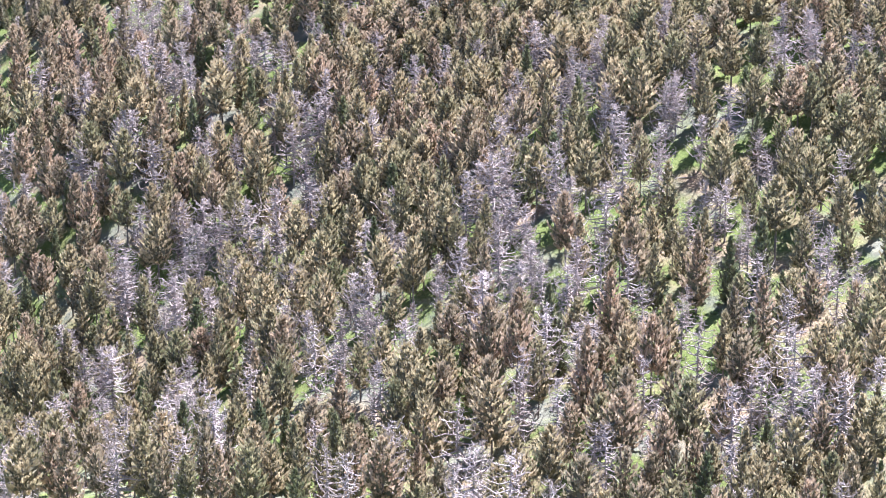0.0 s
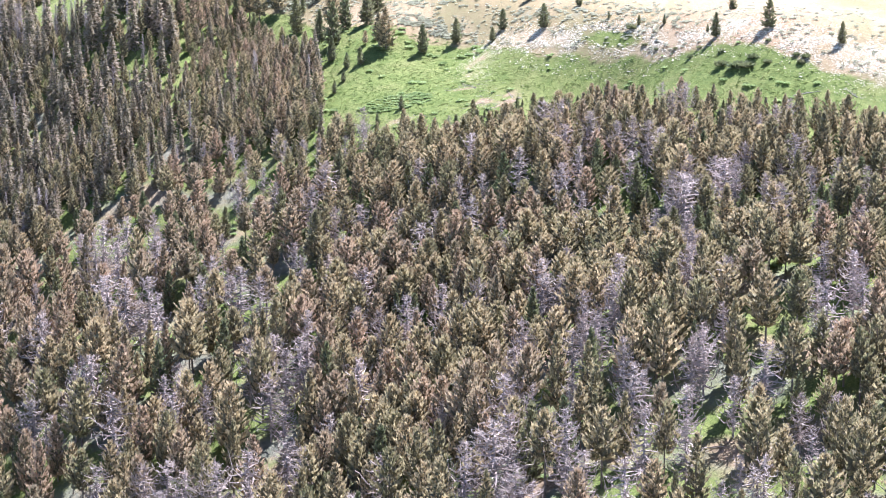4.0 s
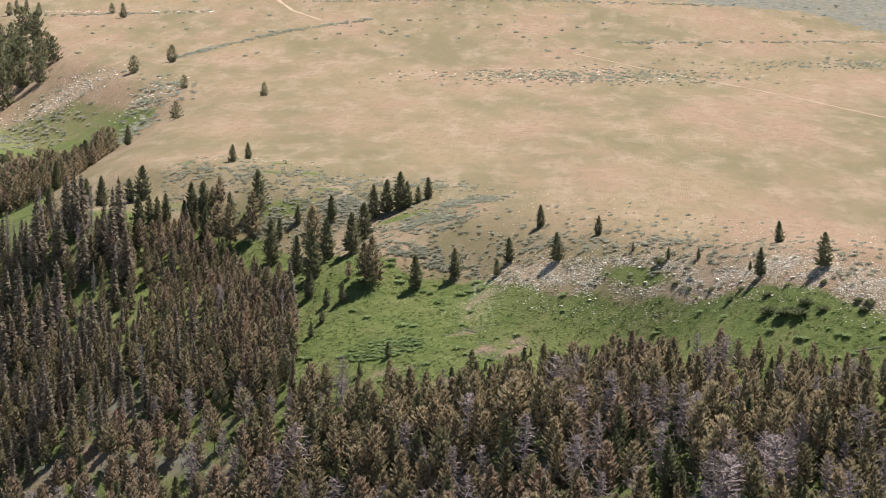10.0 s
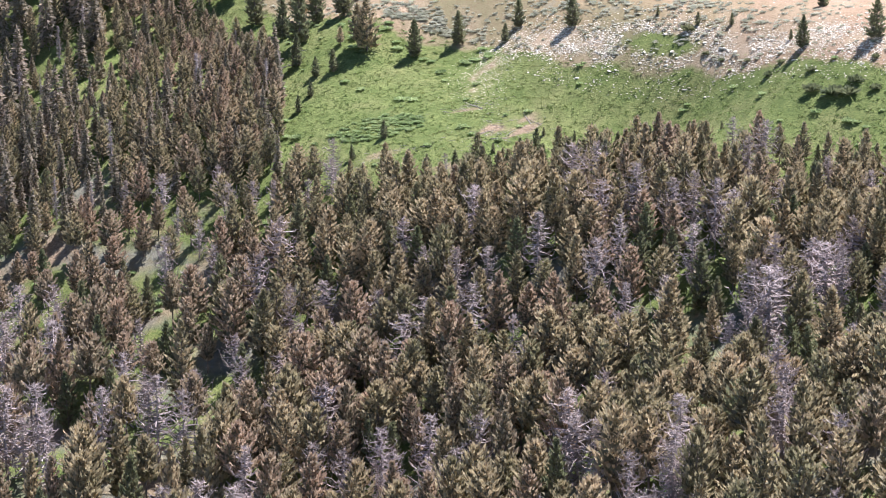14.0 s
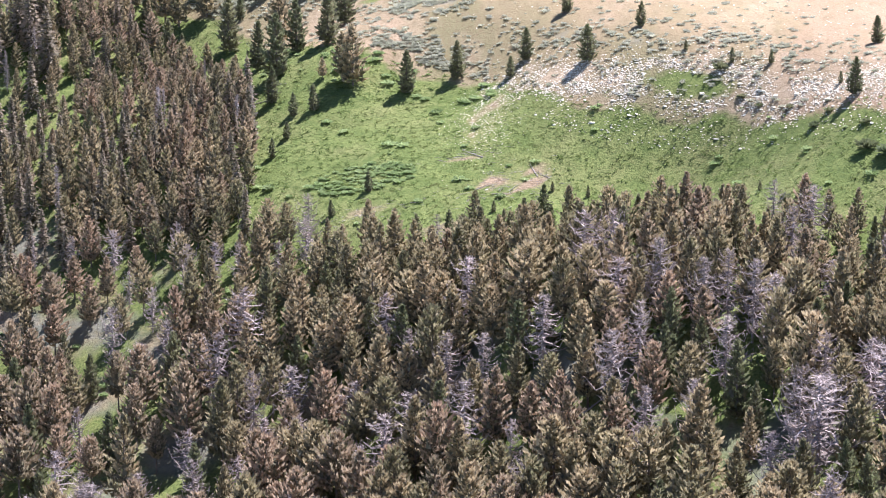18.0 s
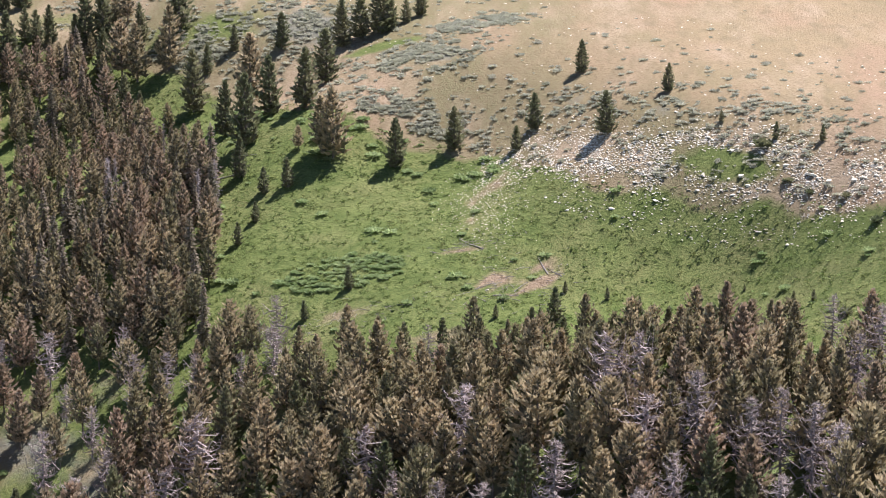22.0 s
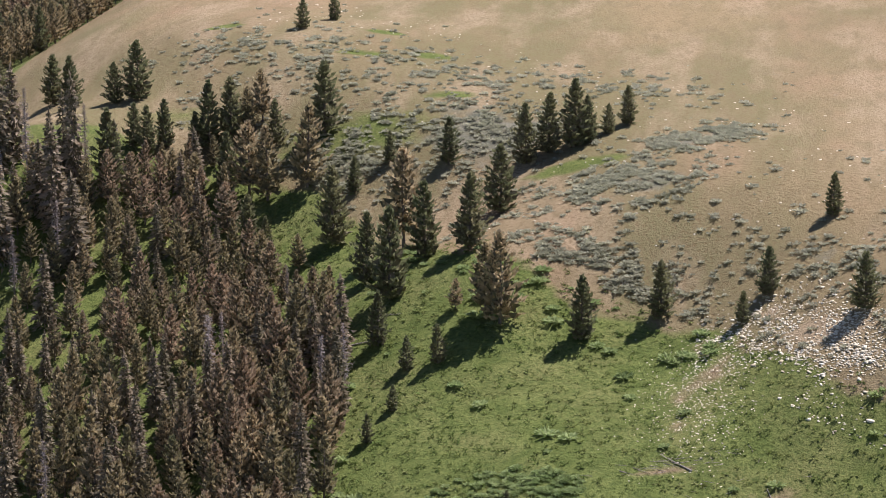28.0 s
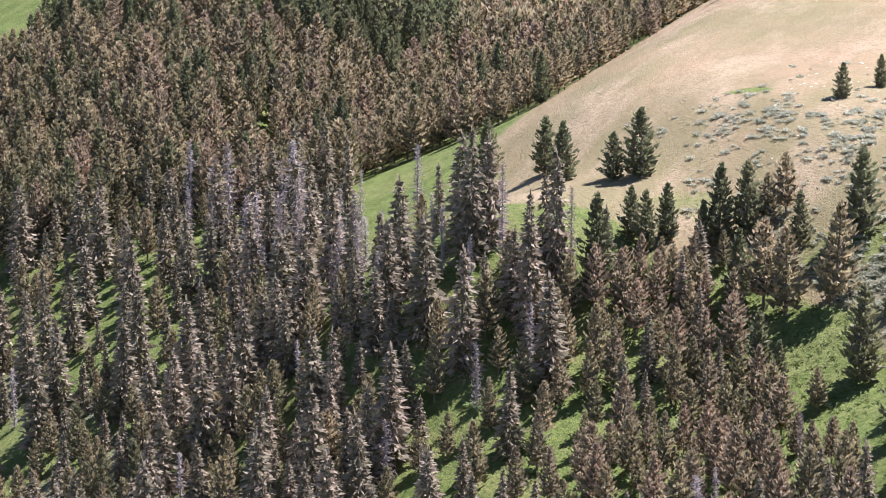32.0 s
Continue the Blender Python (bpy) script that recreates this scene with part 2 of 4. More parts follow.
# ---- the lie of the land ----
SWELLS = [(12, 652, 16, -2.7), (68, 628, 18, 5.6), (-95, 742, 16, 12.7), (-20, 592, 22, -4.7), (18, 592, 18, 5.4),
          (0, 690, 14, -5.2), (-28, 722, 14, -4.4), (-66, 778, 20, 3.8), (-80, 762, 14, -1.5), (46, 510, 28, 6.8),
          (5, 480, 30, 4.9), (-35, 520, 28, -4.7), (-75, 570, 30, 8.4), (-62, 725, 16, -2.5), (35, 640, 14, -8.2), (-26, 700, 12, 4.1)]


def softplus(v, w):
    return w * np.logaddexp(0, v / w)


def smooth(v, a, b):
    k = np.clip((v - a) / (b - a), 0, 1)
    return k * k * (3 - 2 * k)


def rim(x, y):
    """Distance down the slope from the brow of the hill, and along it."""
    return -(0.68 * (x - 20) + 0.73 * (y - 680)), -0.73 * (x - 20) + 0.68 * (y - 680)


def ground(x, y):
    x, y = np.asarray(x, float), np.asarray(y, float)
    s, u = rim(x, y)
    edge = -104 - x - 0.5 * softplus(y - 1020, 20) - 0.8 * softplus(760 - y, 10)
    edge = np.minimum(edge, 42) - 0.9 * softplus(edge - 52, 8)
    s = 6 * np.logaddexp(s / 6, edge / 6)
    u, s = np.clip(u, -260, 260), np.clip(s, -3000, 230)
    z = (22.7269 - 0.589 * softplus(s + 5, 5) + 0.2889 * softplus(s - 18, 8) - 0.3456 * softplus(s - 55, 10)
         + 0.1195 * softplus(s - 120, 15) - 0.0341 * u * softplus(s, 10) / 100 + 0.0704 * softplus(s - 60, 15) * np.minimum(u * u, 2e4) / 1e4)
    for a, b, r, h in SWELLS:
        z = z + h * np.exp(-((x - a) ** 2 + (y - b) ** 2) / (2 * r * r))
    return z + 0.075 * softplus(y - 1180, 80) - 0.05 * softplus(y - 2100, 150)


# ---- helpers for things ----
def mesh_of(name, verts, faces, mat):
    me = bpy.data.meshes.new(name)
    me.from_pydata(verts, [], faces)
    me.materials.append(mat)
    return me


def part(name, me, parent, label=""):
    ob = new(name, me)
    ob.parent = parent
    return tagged(ob, label)


class Shape:
    """Vertices and faces gathered piece by piece."""

    def __init__(self):
        self.v, self.f = [], []

    def tri(self, a, b, c):
        k = len(self.v)
        self.v += [tuple(a), tuple(b), tuple(c)]
        self.f.append((k, k + 1, k + 2))

    def limb(self, a, b, ra, rb, sides=4, bend=None):
        """A tapered stick from a to b."""
        pts = [Vector(a), Vector(b)] if bend is None else [Vector(a), (Vector(a) + Vector(b)) / 2 + Vector(bend), Vector(b)]
        radii = [ra, rb] if bend is None else [ra, (ra + rb) / 2, rb]
        d = (pts[-1] - pts[0]).normalized()
        e = d.orthogonal().normalized()
        f = d.cross(e)
        k = len(self.v)
        for p, r in zip(pts, radii):
            for i in range(sides):
                w = 2 * math.pi * i / sides
                self.v.append(tuple(p + e * (math.cos(w) * r) + f * (math.sin(w) * r)))
        for j in range(len(pts) - 1):
            for i in range(sides):
                q = (i + 1) % sides
                self.f.append((k + j * sides + i, k + j * sides + q, k + (j + 1) * sides + q, k + (j + 1) * sides + i))

    def tuft(self, at, out, size, rng, blades=8, flat=1.0, root=None, broad=0.26):
        """A spray of needles: thin blades that share their root, pointing out from a twig."""
        at, out = Vector(at), Vector(out).normalized()
        e = out.orthogonal().normalized()
        f = out.cross(e)
        k = len(self.v) if root is None else root
        if root is None:
            self.v.append(tuple(at - out * size * 0.3))
        for i in range(blades):
            w = 2 * math.pi * (i + rng.random()) / blades
            spread = 0.2 + 0.85 * rng.random()
            side = e * math.cos(w) + f * math.sin(w)
            side.z *= flat
            tip = at + (out * (1.15 - 0.5 * spread) + side * spread) * size * (0.7 + 0.65 * rng.random())
            across = (tip - at).cross(Vector((rng.random() - 0.5, rng.random() - 0.5, rng.random() - 0.5))).normalized() * size * broad
            j = len(self.v)
            mid = at + (tip - at) * 0.4
            self.v += [tuple(mid + across * rng.choice((-1, 1))), tuple(tip)]
            self.f.append((k, j, j + 1))

    def mesh(self, name, mat):
        return mesh_of(name, self.v, self.f, mat)


# ---- trees ----
def trunk_mesh(h, r, mat, rng, branches=10, low=0.1, reach=0.8):
    s = Shape()
    lean = Vector((rng.uniform(-0.15, 0.15), rng.uniform(-0.15, 0.15), 0))
    s.limb((0, 0, -0.5), (lean.x, lean.y, h * 0.55), r, r * 0.55, 7)
    s.limb((lean.x, lean.y, h * 0.55), (lean.x * 0.4, lean.y * 0.4, h * 0.985), r * 0.55, r * 0.08, 6)
    for i in range(branches):
        z = h * (low + 0.5 * i / branches)
        w = rng.random() * 6.28
        q = reach * (0.5 + 0.6 * rng.random())
        s.limb((0, 0, z), (math.cos(w) * q, math.sin(w) * q, z + rng.uniform(-0.1, 0.35) * q), 0.035, 0.012, 3)
    return s.mesh("trunk", mat)


def twig(s, root, d, length, half, rng):
    """A needled twig: a slim blade from root along d, widest below its middle."""
    side = d.cross(Vector((rng.uniform(-1, 1), rng.uniform(-1, 1), rng.uniform(-0.6, 0.6)))).normalized()
    k = len(s.v)
    s.v += [tuple(root - side * half), tuple(root + d * (length * 0.3) + side * half), tuple(root + d * length)]
    s.f.append((k, k + 1, k + 2))


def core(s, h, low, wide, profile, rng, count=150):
    """The dense growth round the trunk: large sprays, their dark colour painting in the crown's inner shade. Returns
    its number of faces.
    """
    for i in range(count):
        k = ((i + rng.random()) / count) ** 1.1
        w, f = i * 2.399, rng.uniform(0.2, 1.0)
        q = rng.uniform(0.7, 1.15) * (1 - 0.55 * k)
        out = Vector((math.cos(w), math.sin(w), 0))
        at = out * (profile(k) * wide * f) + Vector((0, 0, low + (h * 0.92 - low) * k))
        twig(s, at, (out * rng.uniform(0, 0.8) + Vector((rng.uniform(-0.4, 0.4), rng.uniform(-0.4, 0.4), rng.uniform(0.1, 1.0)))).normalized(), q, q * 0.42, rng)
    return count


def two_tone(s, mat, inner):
    """The crown's mesh: needles outside, inner growth with shade put into its colour."""
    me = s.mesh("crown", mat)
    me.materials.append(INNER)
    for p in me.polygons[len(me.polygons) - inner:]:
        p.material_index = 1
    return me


def pine_crown(h, wide, low, mat, rng, boughs=70, per=9, size=0.55, ragged=0.35, rise=0.6, power=0.55, dense=0.6):
    """Upswept boughs in whorls, each a bunch of needled twigs that turn up at their ends, over inner growth coloured
    dark as shade.
    """
    s = Shape()
    lean, whorl = rng.uniform(0, 6.28), rng.uniform(0, 6.28)

    def profile(k):
        return (1 - k) ** power * min(1.0, 0.55 + 1.7 * k)
    for i in range(boughs):
        k = ((i + rng.random()) / boughs) ** 1.08
        w = i * 2.399 + whorl + rng.uniform(-0.4, 0.4)
        r = wide * (profile(k) + 0.05) * (1 - ragged * rng.random() ** 1.4) * (1 + 0.14 * math.cos(w - lean))
        out, side = Vector((math.cos(w), math.sin(w), 0)), Vector((-math.sin(w), math.cos(w), 0))
        up = rise * rng.uniform(0.55, 1.25) + 0.7 * k
        root = Vector((0, 0, low + (h * 0.93 - low) * k - 0.25 * r))
        for j in range(per):
            f = 1.0 if j == 0 else rng.uniform(0.3, 1.0)
            q = size * rng.uniform(0.75, 1.3) * (1.1 - 0.35 * k)
            at = root + out * (r * f - 0.5 * q) + Vector((0, 0, up * r * 0.62 * f * f + rng.uniform(-0.12, 0.2) * q)) + side * (rng.uniform(-0.75, 0.75) * q * (0.3 if j == 0 else 1))
            d = (out * rng.uniform(0.45, 1.0) + side * rng.uniform(-0.5, 0.5) + Vector((0, 0, up * rng.uniform(0.9, 1.7)))).normalized()
            twig(s, at, d, q * 1.3, q * 0.34, rng)
    for j in range(4):
        twig(s, Vector((0, 0, h * (0.88 + 0.02 * j))), Vector((rng.uniform(-0.4, 0.4), rng.uniform(-0.4, 0.4), 1)).normalized(), size * 1.1, size * 0.28, rng)
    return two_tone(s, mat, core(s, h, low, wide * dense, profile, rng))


def fir_crown(h, wide, low, mat, rng, boughs=120, per=5, power=0.75):
    """A spire of short drooping boughs in uneven tiers, fringed with hanging twigs."""
    s = Shape()

    def profile(k):
        return (1 - k) ** power * min(1.0, 0.7 + 2.0 * k)
    for i in range(boughs):
        k = (i + rng.random()) / boughs
        k = (round(k * 20) + rng.uniform(-0.22, 0.22)) / 20.5 if rng.random() < 0.75 else k
        k = min(max(k, 0.0), 0.97)
        w = i * 2.399 + rng.uniform(-0.5, 0.5)
        r = (wide * profile(k) + 0.12) * rng.uniform(0.6, 1.1)
        out, side = Vector((math.cos(w), math.sin(w), 0)), Vector((-math.sin(w), math.cos(w), 0))
        root = Vector((0, 0, low + (h * 0.96 - low) * k))
        for j in range(per):
            f = 0.95 if j == 0 else rng.uniform(0.3, 0.9)
            q = 0.36 * rng.uniform(0.8, 1.25) * (1.1 - 0.5 * k) + 0.14 * r
            at = root + out * (r * f - 0.4 * q) - Vector((0, 0, 0.42 * r * f)) + side * rng.uniform(-0.3, 0.3) * r * (0.3 if j == 0 else 1)
            twig(s, at, (out + side * rng.uniform(-0.8, 0.8) + Vector((0, 0, rng.uniform(-0.7, 0.15)))).normalized(), q * 1.3, q * 0.32, rng)
    for j in range(3):
        twig(s, Vector((0, 0, h * (0.9 + 0.02 * j))), Vector((rng.uniform(-0.2, 0.2), rng.uniform(-0.2, 0.2), 1)), 0.7, 0.12, rng)
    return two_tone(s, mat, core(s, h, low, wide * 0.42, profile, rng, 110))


def bare_crown(h, wide, low, mat, rng, boughs=46, fine=9, power=0.4, lift=0.3, stout=1.0):
    """Dead crown: grey crooked boughs that sag and turn up at their ends, with fine twigs."""
    s = Shape()
    for i in range(boughs):
        k = (i + rng.random()) / boughs
        z = low + (h - low) * k
        r = wide * ((1 - k) ** power * min(1, 0.55 + 1.5 * k) + 0.05) * rng.uniform(0.35, 1.15)
        w = i * 2.399 + rng.uniform(-0.7, 0.7)
        out = Vector((math.cos(w), math.sin(w), 0))
        side = Vector((-out.y, out.x, 0)) * rng.uniform(-0.4, 0.4) * r
        root = Vector((0, 0, z))
        knee = root + out * r * 0.5 + side * 0.3 + Vector((0, 0, rng.uniform(-0.3, 0.12) * r))
        bend = root + out * r * 0.85 + side * 0.8 + Vector((0, 0, rng.uniform(-0.3, 0.15) * r + lift * r * 0.4))
        tip = root + out * r * rng.uniform(0.9, 1.08) + side * 1.2 + Vector((0, 0, r * rng.uniform(0.0, 2.2 * lift)))
        a = stout * (1.15 - 0.5 * k)
        s.limb(root, knee, 0.085 * a, 0.06 * a, 3)
        s.limb(knee, bend, 0.06 * a, 0.042 * a, 3)
        s.limb(bend, tip, 0.042 * a, 0.014, 3)
        for j in range(fine):
            f = (j + rng.random()) / fine
            p = root.lerp(knee, f * 1.8) if f < 0.5 else knee.lerp(tip, f * 2 - 1)
            d = (out * rng.uniform(-0.2, 0.8) + side.normalized() * rng.uniform(-0.9, 0.9) + Vector((0, 0, rng.uniform(-0.45, 0.7)))).normalized() * rng.uniform(0.2, 0.7)
            e = d.cross(Vector((rng.random(), rng.random(), rng.random()))).normalized() * 0.03
            s.tri(p - e, p + e, p + d)
    return s.mesh("crown", mat)


# ---- the land: one sheet to the horizon ----
def steps(lo, hi, fine, out_lo, out_hi, mid_lo, mid_hi, coarse=9.0, grow=1.16):
    """Grid lines: fine from lo to hi, no wider than coarse from mid_lo to mid_hi, then ever wider."""
    mid = list(np.arange(lo, hi + fine / 2, fine))
    a, d = [lo], fine
    while a[-1] > out_lo:
        d = min(d * grow, coarse) if a[-1] > mid_lo else d * grow
        a.append(a[-1] - d)
    b, d = [mid[-1]], fine
    while b[-1] < out_hi:
        d = min(d * grow, coarse) if b[-1] < mid_hi else d * grow
        b.append(b[-1] + d)
    return np.array(a[:0:-1] + mid + b[1:])


BROW_X = [-400, -135, -100, -80, -60, -48, -35, -20, -5, 5, 16, 25, 41, 60, 80, 120, 400]
GREEN_Y = [1060, 802, 750, 746, 742, 731, 714, 700, 692, 684, 670, 664, 656, 632, 609, 570, 300]
STONE_X, STONE_Y = [4, 10, 20, 27, 42, 60, 75, 110], [684, 688, 679, 674, 668, 647, 630, 600]
FOREST_X, FOREST_Y = [-400, -36, -20, -7, 10, 30, 50, 80, 120, 400], [660, 650, 638, 632, 627, 618, 605, 582, 550, 360]
UPPER_Y, UPPER_X = [640, 664, 686, 700, 712, 722, 736, 742, 800], [-35, -36, -37.5, -42, -50, -59, -62, -66, -66]
TOP_X, TOP_Y = [-400, -150, -140, -126, -109, -101, -83, -71, -60], [1060, 806, 788, 765, 745, 741, 736, 741, 747]
GLADES = [(-53, 723, 4), (-130, 741, 4), (51, 492, 4), (57, 506, 3), (-70, 495, 6), (-16, 559, 5), (-4, 437, 3), (38, 388, 3), (12, 462, 3)]


def in_forest(x, y):
    if any((x - a) ** 2 + (y - b) ** 2 < r * r for a, b, r in GLADES):
        return False
    if y < np.interp(x, FOREST_X, FOREST_Y):
        return True
    if x < np.interp(y, UPPER_Y, UPPER_X) and y < np.interp(x, TOP_X, TOP_Y):
        return True
    return y > 780 and (y > 812 or x < -136) and x < -112 - 0.5 * max(0, y - 1020) and x > -235 and (y < 912 or x < -140) and y < 948


def oval(x, y, a, b, p, q, turn=0.0):
    c, d = math.cos(turn), math.sin(turn)
    return np.exp(-((((x - a) * c + (y - b) * d) / p) ** 2 + ((-(x - a) * d + (y - b) * c) / q) ** 2) ** 1.5)


SAGE_FLATS = [(-9, 716, 9, 6, -0.3, 1.0), (0, 731, 8, 4, 0.5, 0.9), (-30, 741, 16, 9, -0.5, 1.0), (-38, 762, 26, 12, -0.3, 0.55), (-10, 757, 20, 12, 0, 0.3), (-9, 698, 12, 4, -0.6, 0.8),
              (-66, 771, 18, 7, -0.4, 0.4), (20, 686, 18, 5, -0.75, 0.45), (45, 668, 18, 5, -0.8, 0.4), (-50, 738, 9, 6, -0.5, 0.9), (38, 1085, 38, 20, 0.1, 0.5), (190, 1130, 60, 14, 0, 0.6)]


def wave(x, y):
    """Smooth irregular swell between about -1 and 1."""
    return (np.sin(x * 1.3 + 1.9 * np.sin(y * 0.7)) + np.sin(y * 1.7 + 1.6 * np.sin(x * 0.9 + 2)) + np.sin((x + y) * 2.3 + 1.2 * np.sin(x * 2.1))) / 2.4


PLAIN_Y = [0, 1400, 1405, 1435, 1445, 1505, 1515, 1545, 1555, 1580, 1640, 1660, 1710, 1730, 1900, 2000, 5000]
PLAIN_LEFT = [0, 0, 0, 0, 0.05, 0.2, 0.1, 0.1, 0.15, 0.35, 0.6, 0.6, 0.55, 0.65, 0.6, 0.45, 0.5]
PLAIN_RIGHT = [0, 0.15, 0.6, 0.5, 0.62, 0.62, 0.3, 0.3, 0.6, 0.6, 0.4, 0.3, 0.35, 0.6, 0.68, 0.55, 0.6]


def cover(x, y):
    """What grows where: green, stony, brush, bare soil."""
    s, u = rim(x, y)
    green = smooth(np.interp(x, BROW_X, GREEN_Y) - y + 2.2 * wave(x / 5, y / 4), -4, 7) * 0.95
    left = (1 - 0.4 * smooth(y, 1010, 1050)) * smooth(x, -100, -112) * smooth(y, 760, 790) * (1 - smooth(y, 1090, 1150)) * (1 - smooth(x, -240, -260) * 0)
    green = np.maximum(green, left * smooth(-104 - x - 0.5 * np.maximum(y - 1020, 0), 4, 14) * 0.9)
    green = np.maximum(green, 0.75 * oval(x, y, 36, 662.5, 11, 3.4, -0.62))
    for a, b, p, q, w in ((-116, 770, 15, 27, 0.6), (-49, 782, 4, 2, 0.9), (-74, 784, 4, 1.6, 0.9), (-40, 770, 4, 2.5, 0.75), (-50, 768, 5, 2, 0.7), (-15, 726, 9, 3, 0.7), (-47, 743, 15, 7, 0.62), (-72, 752, 12, 5, 0.5), (-35, 752, 5, 2, 0.7)):
        green = np.maximum(green, w * oval(x, y, a, b, p, q))
    top, low = np.interp(x, STONE_X, STONE_Y), np.interp(x, BROW_X, GREEN_Y)
    stony = (0.62 + 0.3 * wave(x / 3, y / 2.2)) * smooth(x, 2, 9) * smooth(top - y, -1, 4) * smooth(y - low, -2, 6) * (1 - 0.9 * oval(x, y, 36, 662.5, 11, 3.4, -0.62))
    stony = np.maximum(stony, 0.8 * oval(x, y, -163, 1112, 24, 16)) * 0.9
    yy = y + 16 * wave(x / 55, y / 40) + 12 * wave(x / 21 + 4, y / 17)
    left = np.interp(yy, PLAIN_Y, PLAIN_LEFT)
    right = np.interp(yy, PLAIN_Y, PLAIN_RIGHT) + 0.13 * np.sin(yy / 8 + 2 * wave(x / 130, y / 60)) * smooth(y, 1380, 1420)
    brush = left + (right - left) * smooth(x, -95, -35)
    brush = np.maximum(brush, 0.72 * smooth(x + 8 * wave(y / 14, x / 20), 96, 112) * smooth(yy, np.interp(x, [90, 130, 160, 185, 230], [1400, 1368, 1330, 1235, 1200]), np.interp(x, [90, 130, 160, 185, 230], [1400, 1368, 1330, 1235, 1200]) + 14) * (1 - smooth(y, 1400, 1450)))
    brush = np.maximum(brush, 0.55 * oval(x, y, -155, 1470, 45, 22)) + 0.16 * wave(x / 9, y / 7) * smooth(y, 1240, 1330)
    brush = np.maximum(brush, smooth(s, 52, 72) * (y < 760) * (0.62 + 0.25 * wave(x / 6 + 3, y / 5)))
    green = green * (1 - 0.55 * smooth(s, 52, 72) * (y < 760) * (0.7 + 0.5 * wave(x / 8, y / 6)))
    for a, b, p, q, turn, w in SAGE_FLATS:
        brush = np.maximum(brush, 0.5 * w * oval(x, y, a, b, p, q, turn))
    soil = np.maximum.reduce([(0.52 + 0.4 * wave(x / 1.6, y / 1.3)) * oval(x, y, 7.5, 649.5, 8, 5), 0.6 * oval(x, y, 0, 659, 5, 1.2), 0.62 * oval(x, y, 12, 653, 2.5, 2.5), 0.5 * oval(x, y, -16, 647, 6, 2.5), (0.38 + 0.2 * wave(x / 2, y / 2)) * oval(x, y, 3, 676, 6, 16, -0.2), 0.55 * oval(x, y, -2, 637, 8, 3)])
    soil = np.maximum(soil, 0.42 * smooth(s, 58, 80) * (y < 700) * (0.75 + 0.7 * wave(x / 9, y / 7)))
    return green, stony, brush, soil


gx, gy = steps(-180, 130, 1.6, -4200, 4200, -380, 330), steps(350, 860, 1.6, -600, 4600, 350, 2080, 7.0)
X, Y = np.meshgrid(gx, gy)
Z = ground(X, Y)
nx, ny = len(gx), len(gy)
idx = np.arange(nx * ny).reshape(ny, nx)
quads = np.stack([idx[:-1, :-1], idx[:-1, 1:], idx[1:, 1:], idx[1:, :-1]], -1).reshape(-1, 4)
land = mesh_of("ground", np.stack([X, Y, Z], -1).reshape(-1, 3).tolist(), quads.tolist(), LAND)
paint = land.color_attributes.new("cover", "FLOAT_COLOR", "POINT")
paint.data.foreach_set("color", np.stack(cover(X, Y), -1).astype(np.float32).ravel())
land.polygons.foreach_set("use_smooth", np.ones(len(land.polygons), bool))
tagged(new("ground", land), "dry grass hill above a green meadow and forest floor", "ground", kind="structure")


# ---- the kinds of tree ----
rng = random.Random(4)
KINDS, LITE = {}, {}
for kind, count in (("olive", 6), ("brown", 6), ("green", 5), ("fir", 5), ("grey", 5), ("snag", 7), ("young", 4)):
    KINDS[kind], LITE[kind] = [], []
    for i in range(count):
        h = 9.0
        if kind in ("olive", "brown", "green", "young"):
            mat = {"olive": OLIVE, "brown": BROWN, "green": GREEN, "young": GREEN}[kind]
            low = {"green": 0.04, "young": 0.03}.get(kind) or 0.1 + 0.065 * i
            wide = {"young": 2.2, "green": rng.uniform(2.1, 2.5)}.get(kind) or rng.uniform(2.5, 3.2)
            power = rng.uniform(0.62, 0.75) if kind in ("green", "young") else (0.8, 0.7, 0.52, 0.58, 0.5, 0.66)[i]
            c = pine_crown(h, wide, h * low, mat, rng, 36 if kind == "young" else 72, 8 if kind == "young" else 18, 0.7 if kind == "young" else 0.40, power=power)
            t = trunk_mesh(h, 0.14, BARK, rng)
            lite = pine_crown(h, wide, h * low, mat, rng, 58, 15, 0.4, power=power)
        elif kind == "fir":
            c, t = fir_crown(h, rng.uniform(1.35, 1.75), h * 0.02, FIRS, rng), trunk_mesh(h, 0.14, BARK, rng, 4)
            lite = fir_crown(h, 1.55, h * 0.02, FIRS, rng, 95, 4)
        elif kind == "grey":
            c, t = bare_crown(h, 1.25, h * 0.05, GREYFIR, rng, 80, 8, 0.75, -0.15, 0.7), trunk_mesh(h, 0.13, DEADWOOD, rng, 12, 0.1, 0.9)
            lite = bare_crown(h, 1.25, h * 0.05, GREYFIR, rng, 52, 5, 0.75, -0.15, 0.7)
        else:
            c, t = bare_crown(h, rng.uniform(2.5, 3.3), h * 0.14, TWIGS, rng, 64, 16, stout=1.2), trunk_mesh(h, 0.15, DEADWOOD, rng, 14, 0.1, 1.2)
            lite = bare_crown(h, 2.8, h * 0.14, TWIGS, rng, 52, 11, stout=1.15)
        LITE[kind].append((t, lite))
        KINDS[kind].append((t, c))
FAR = [pine_crown(9.0, rng.uniform(2.9, 3.7), 0.2, GREEN, rng, 36, 6, 0.85, dense=0.7) for _ in range(4)]
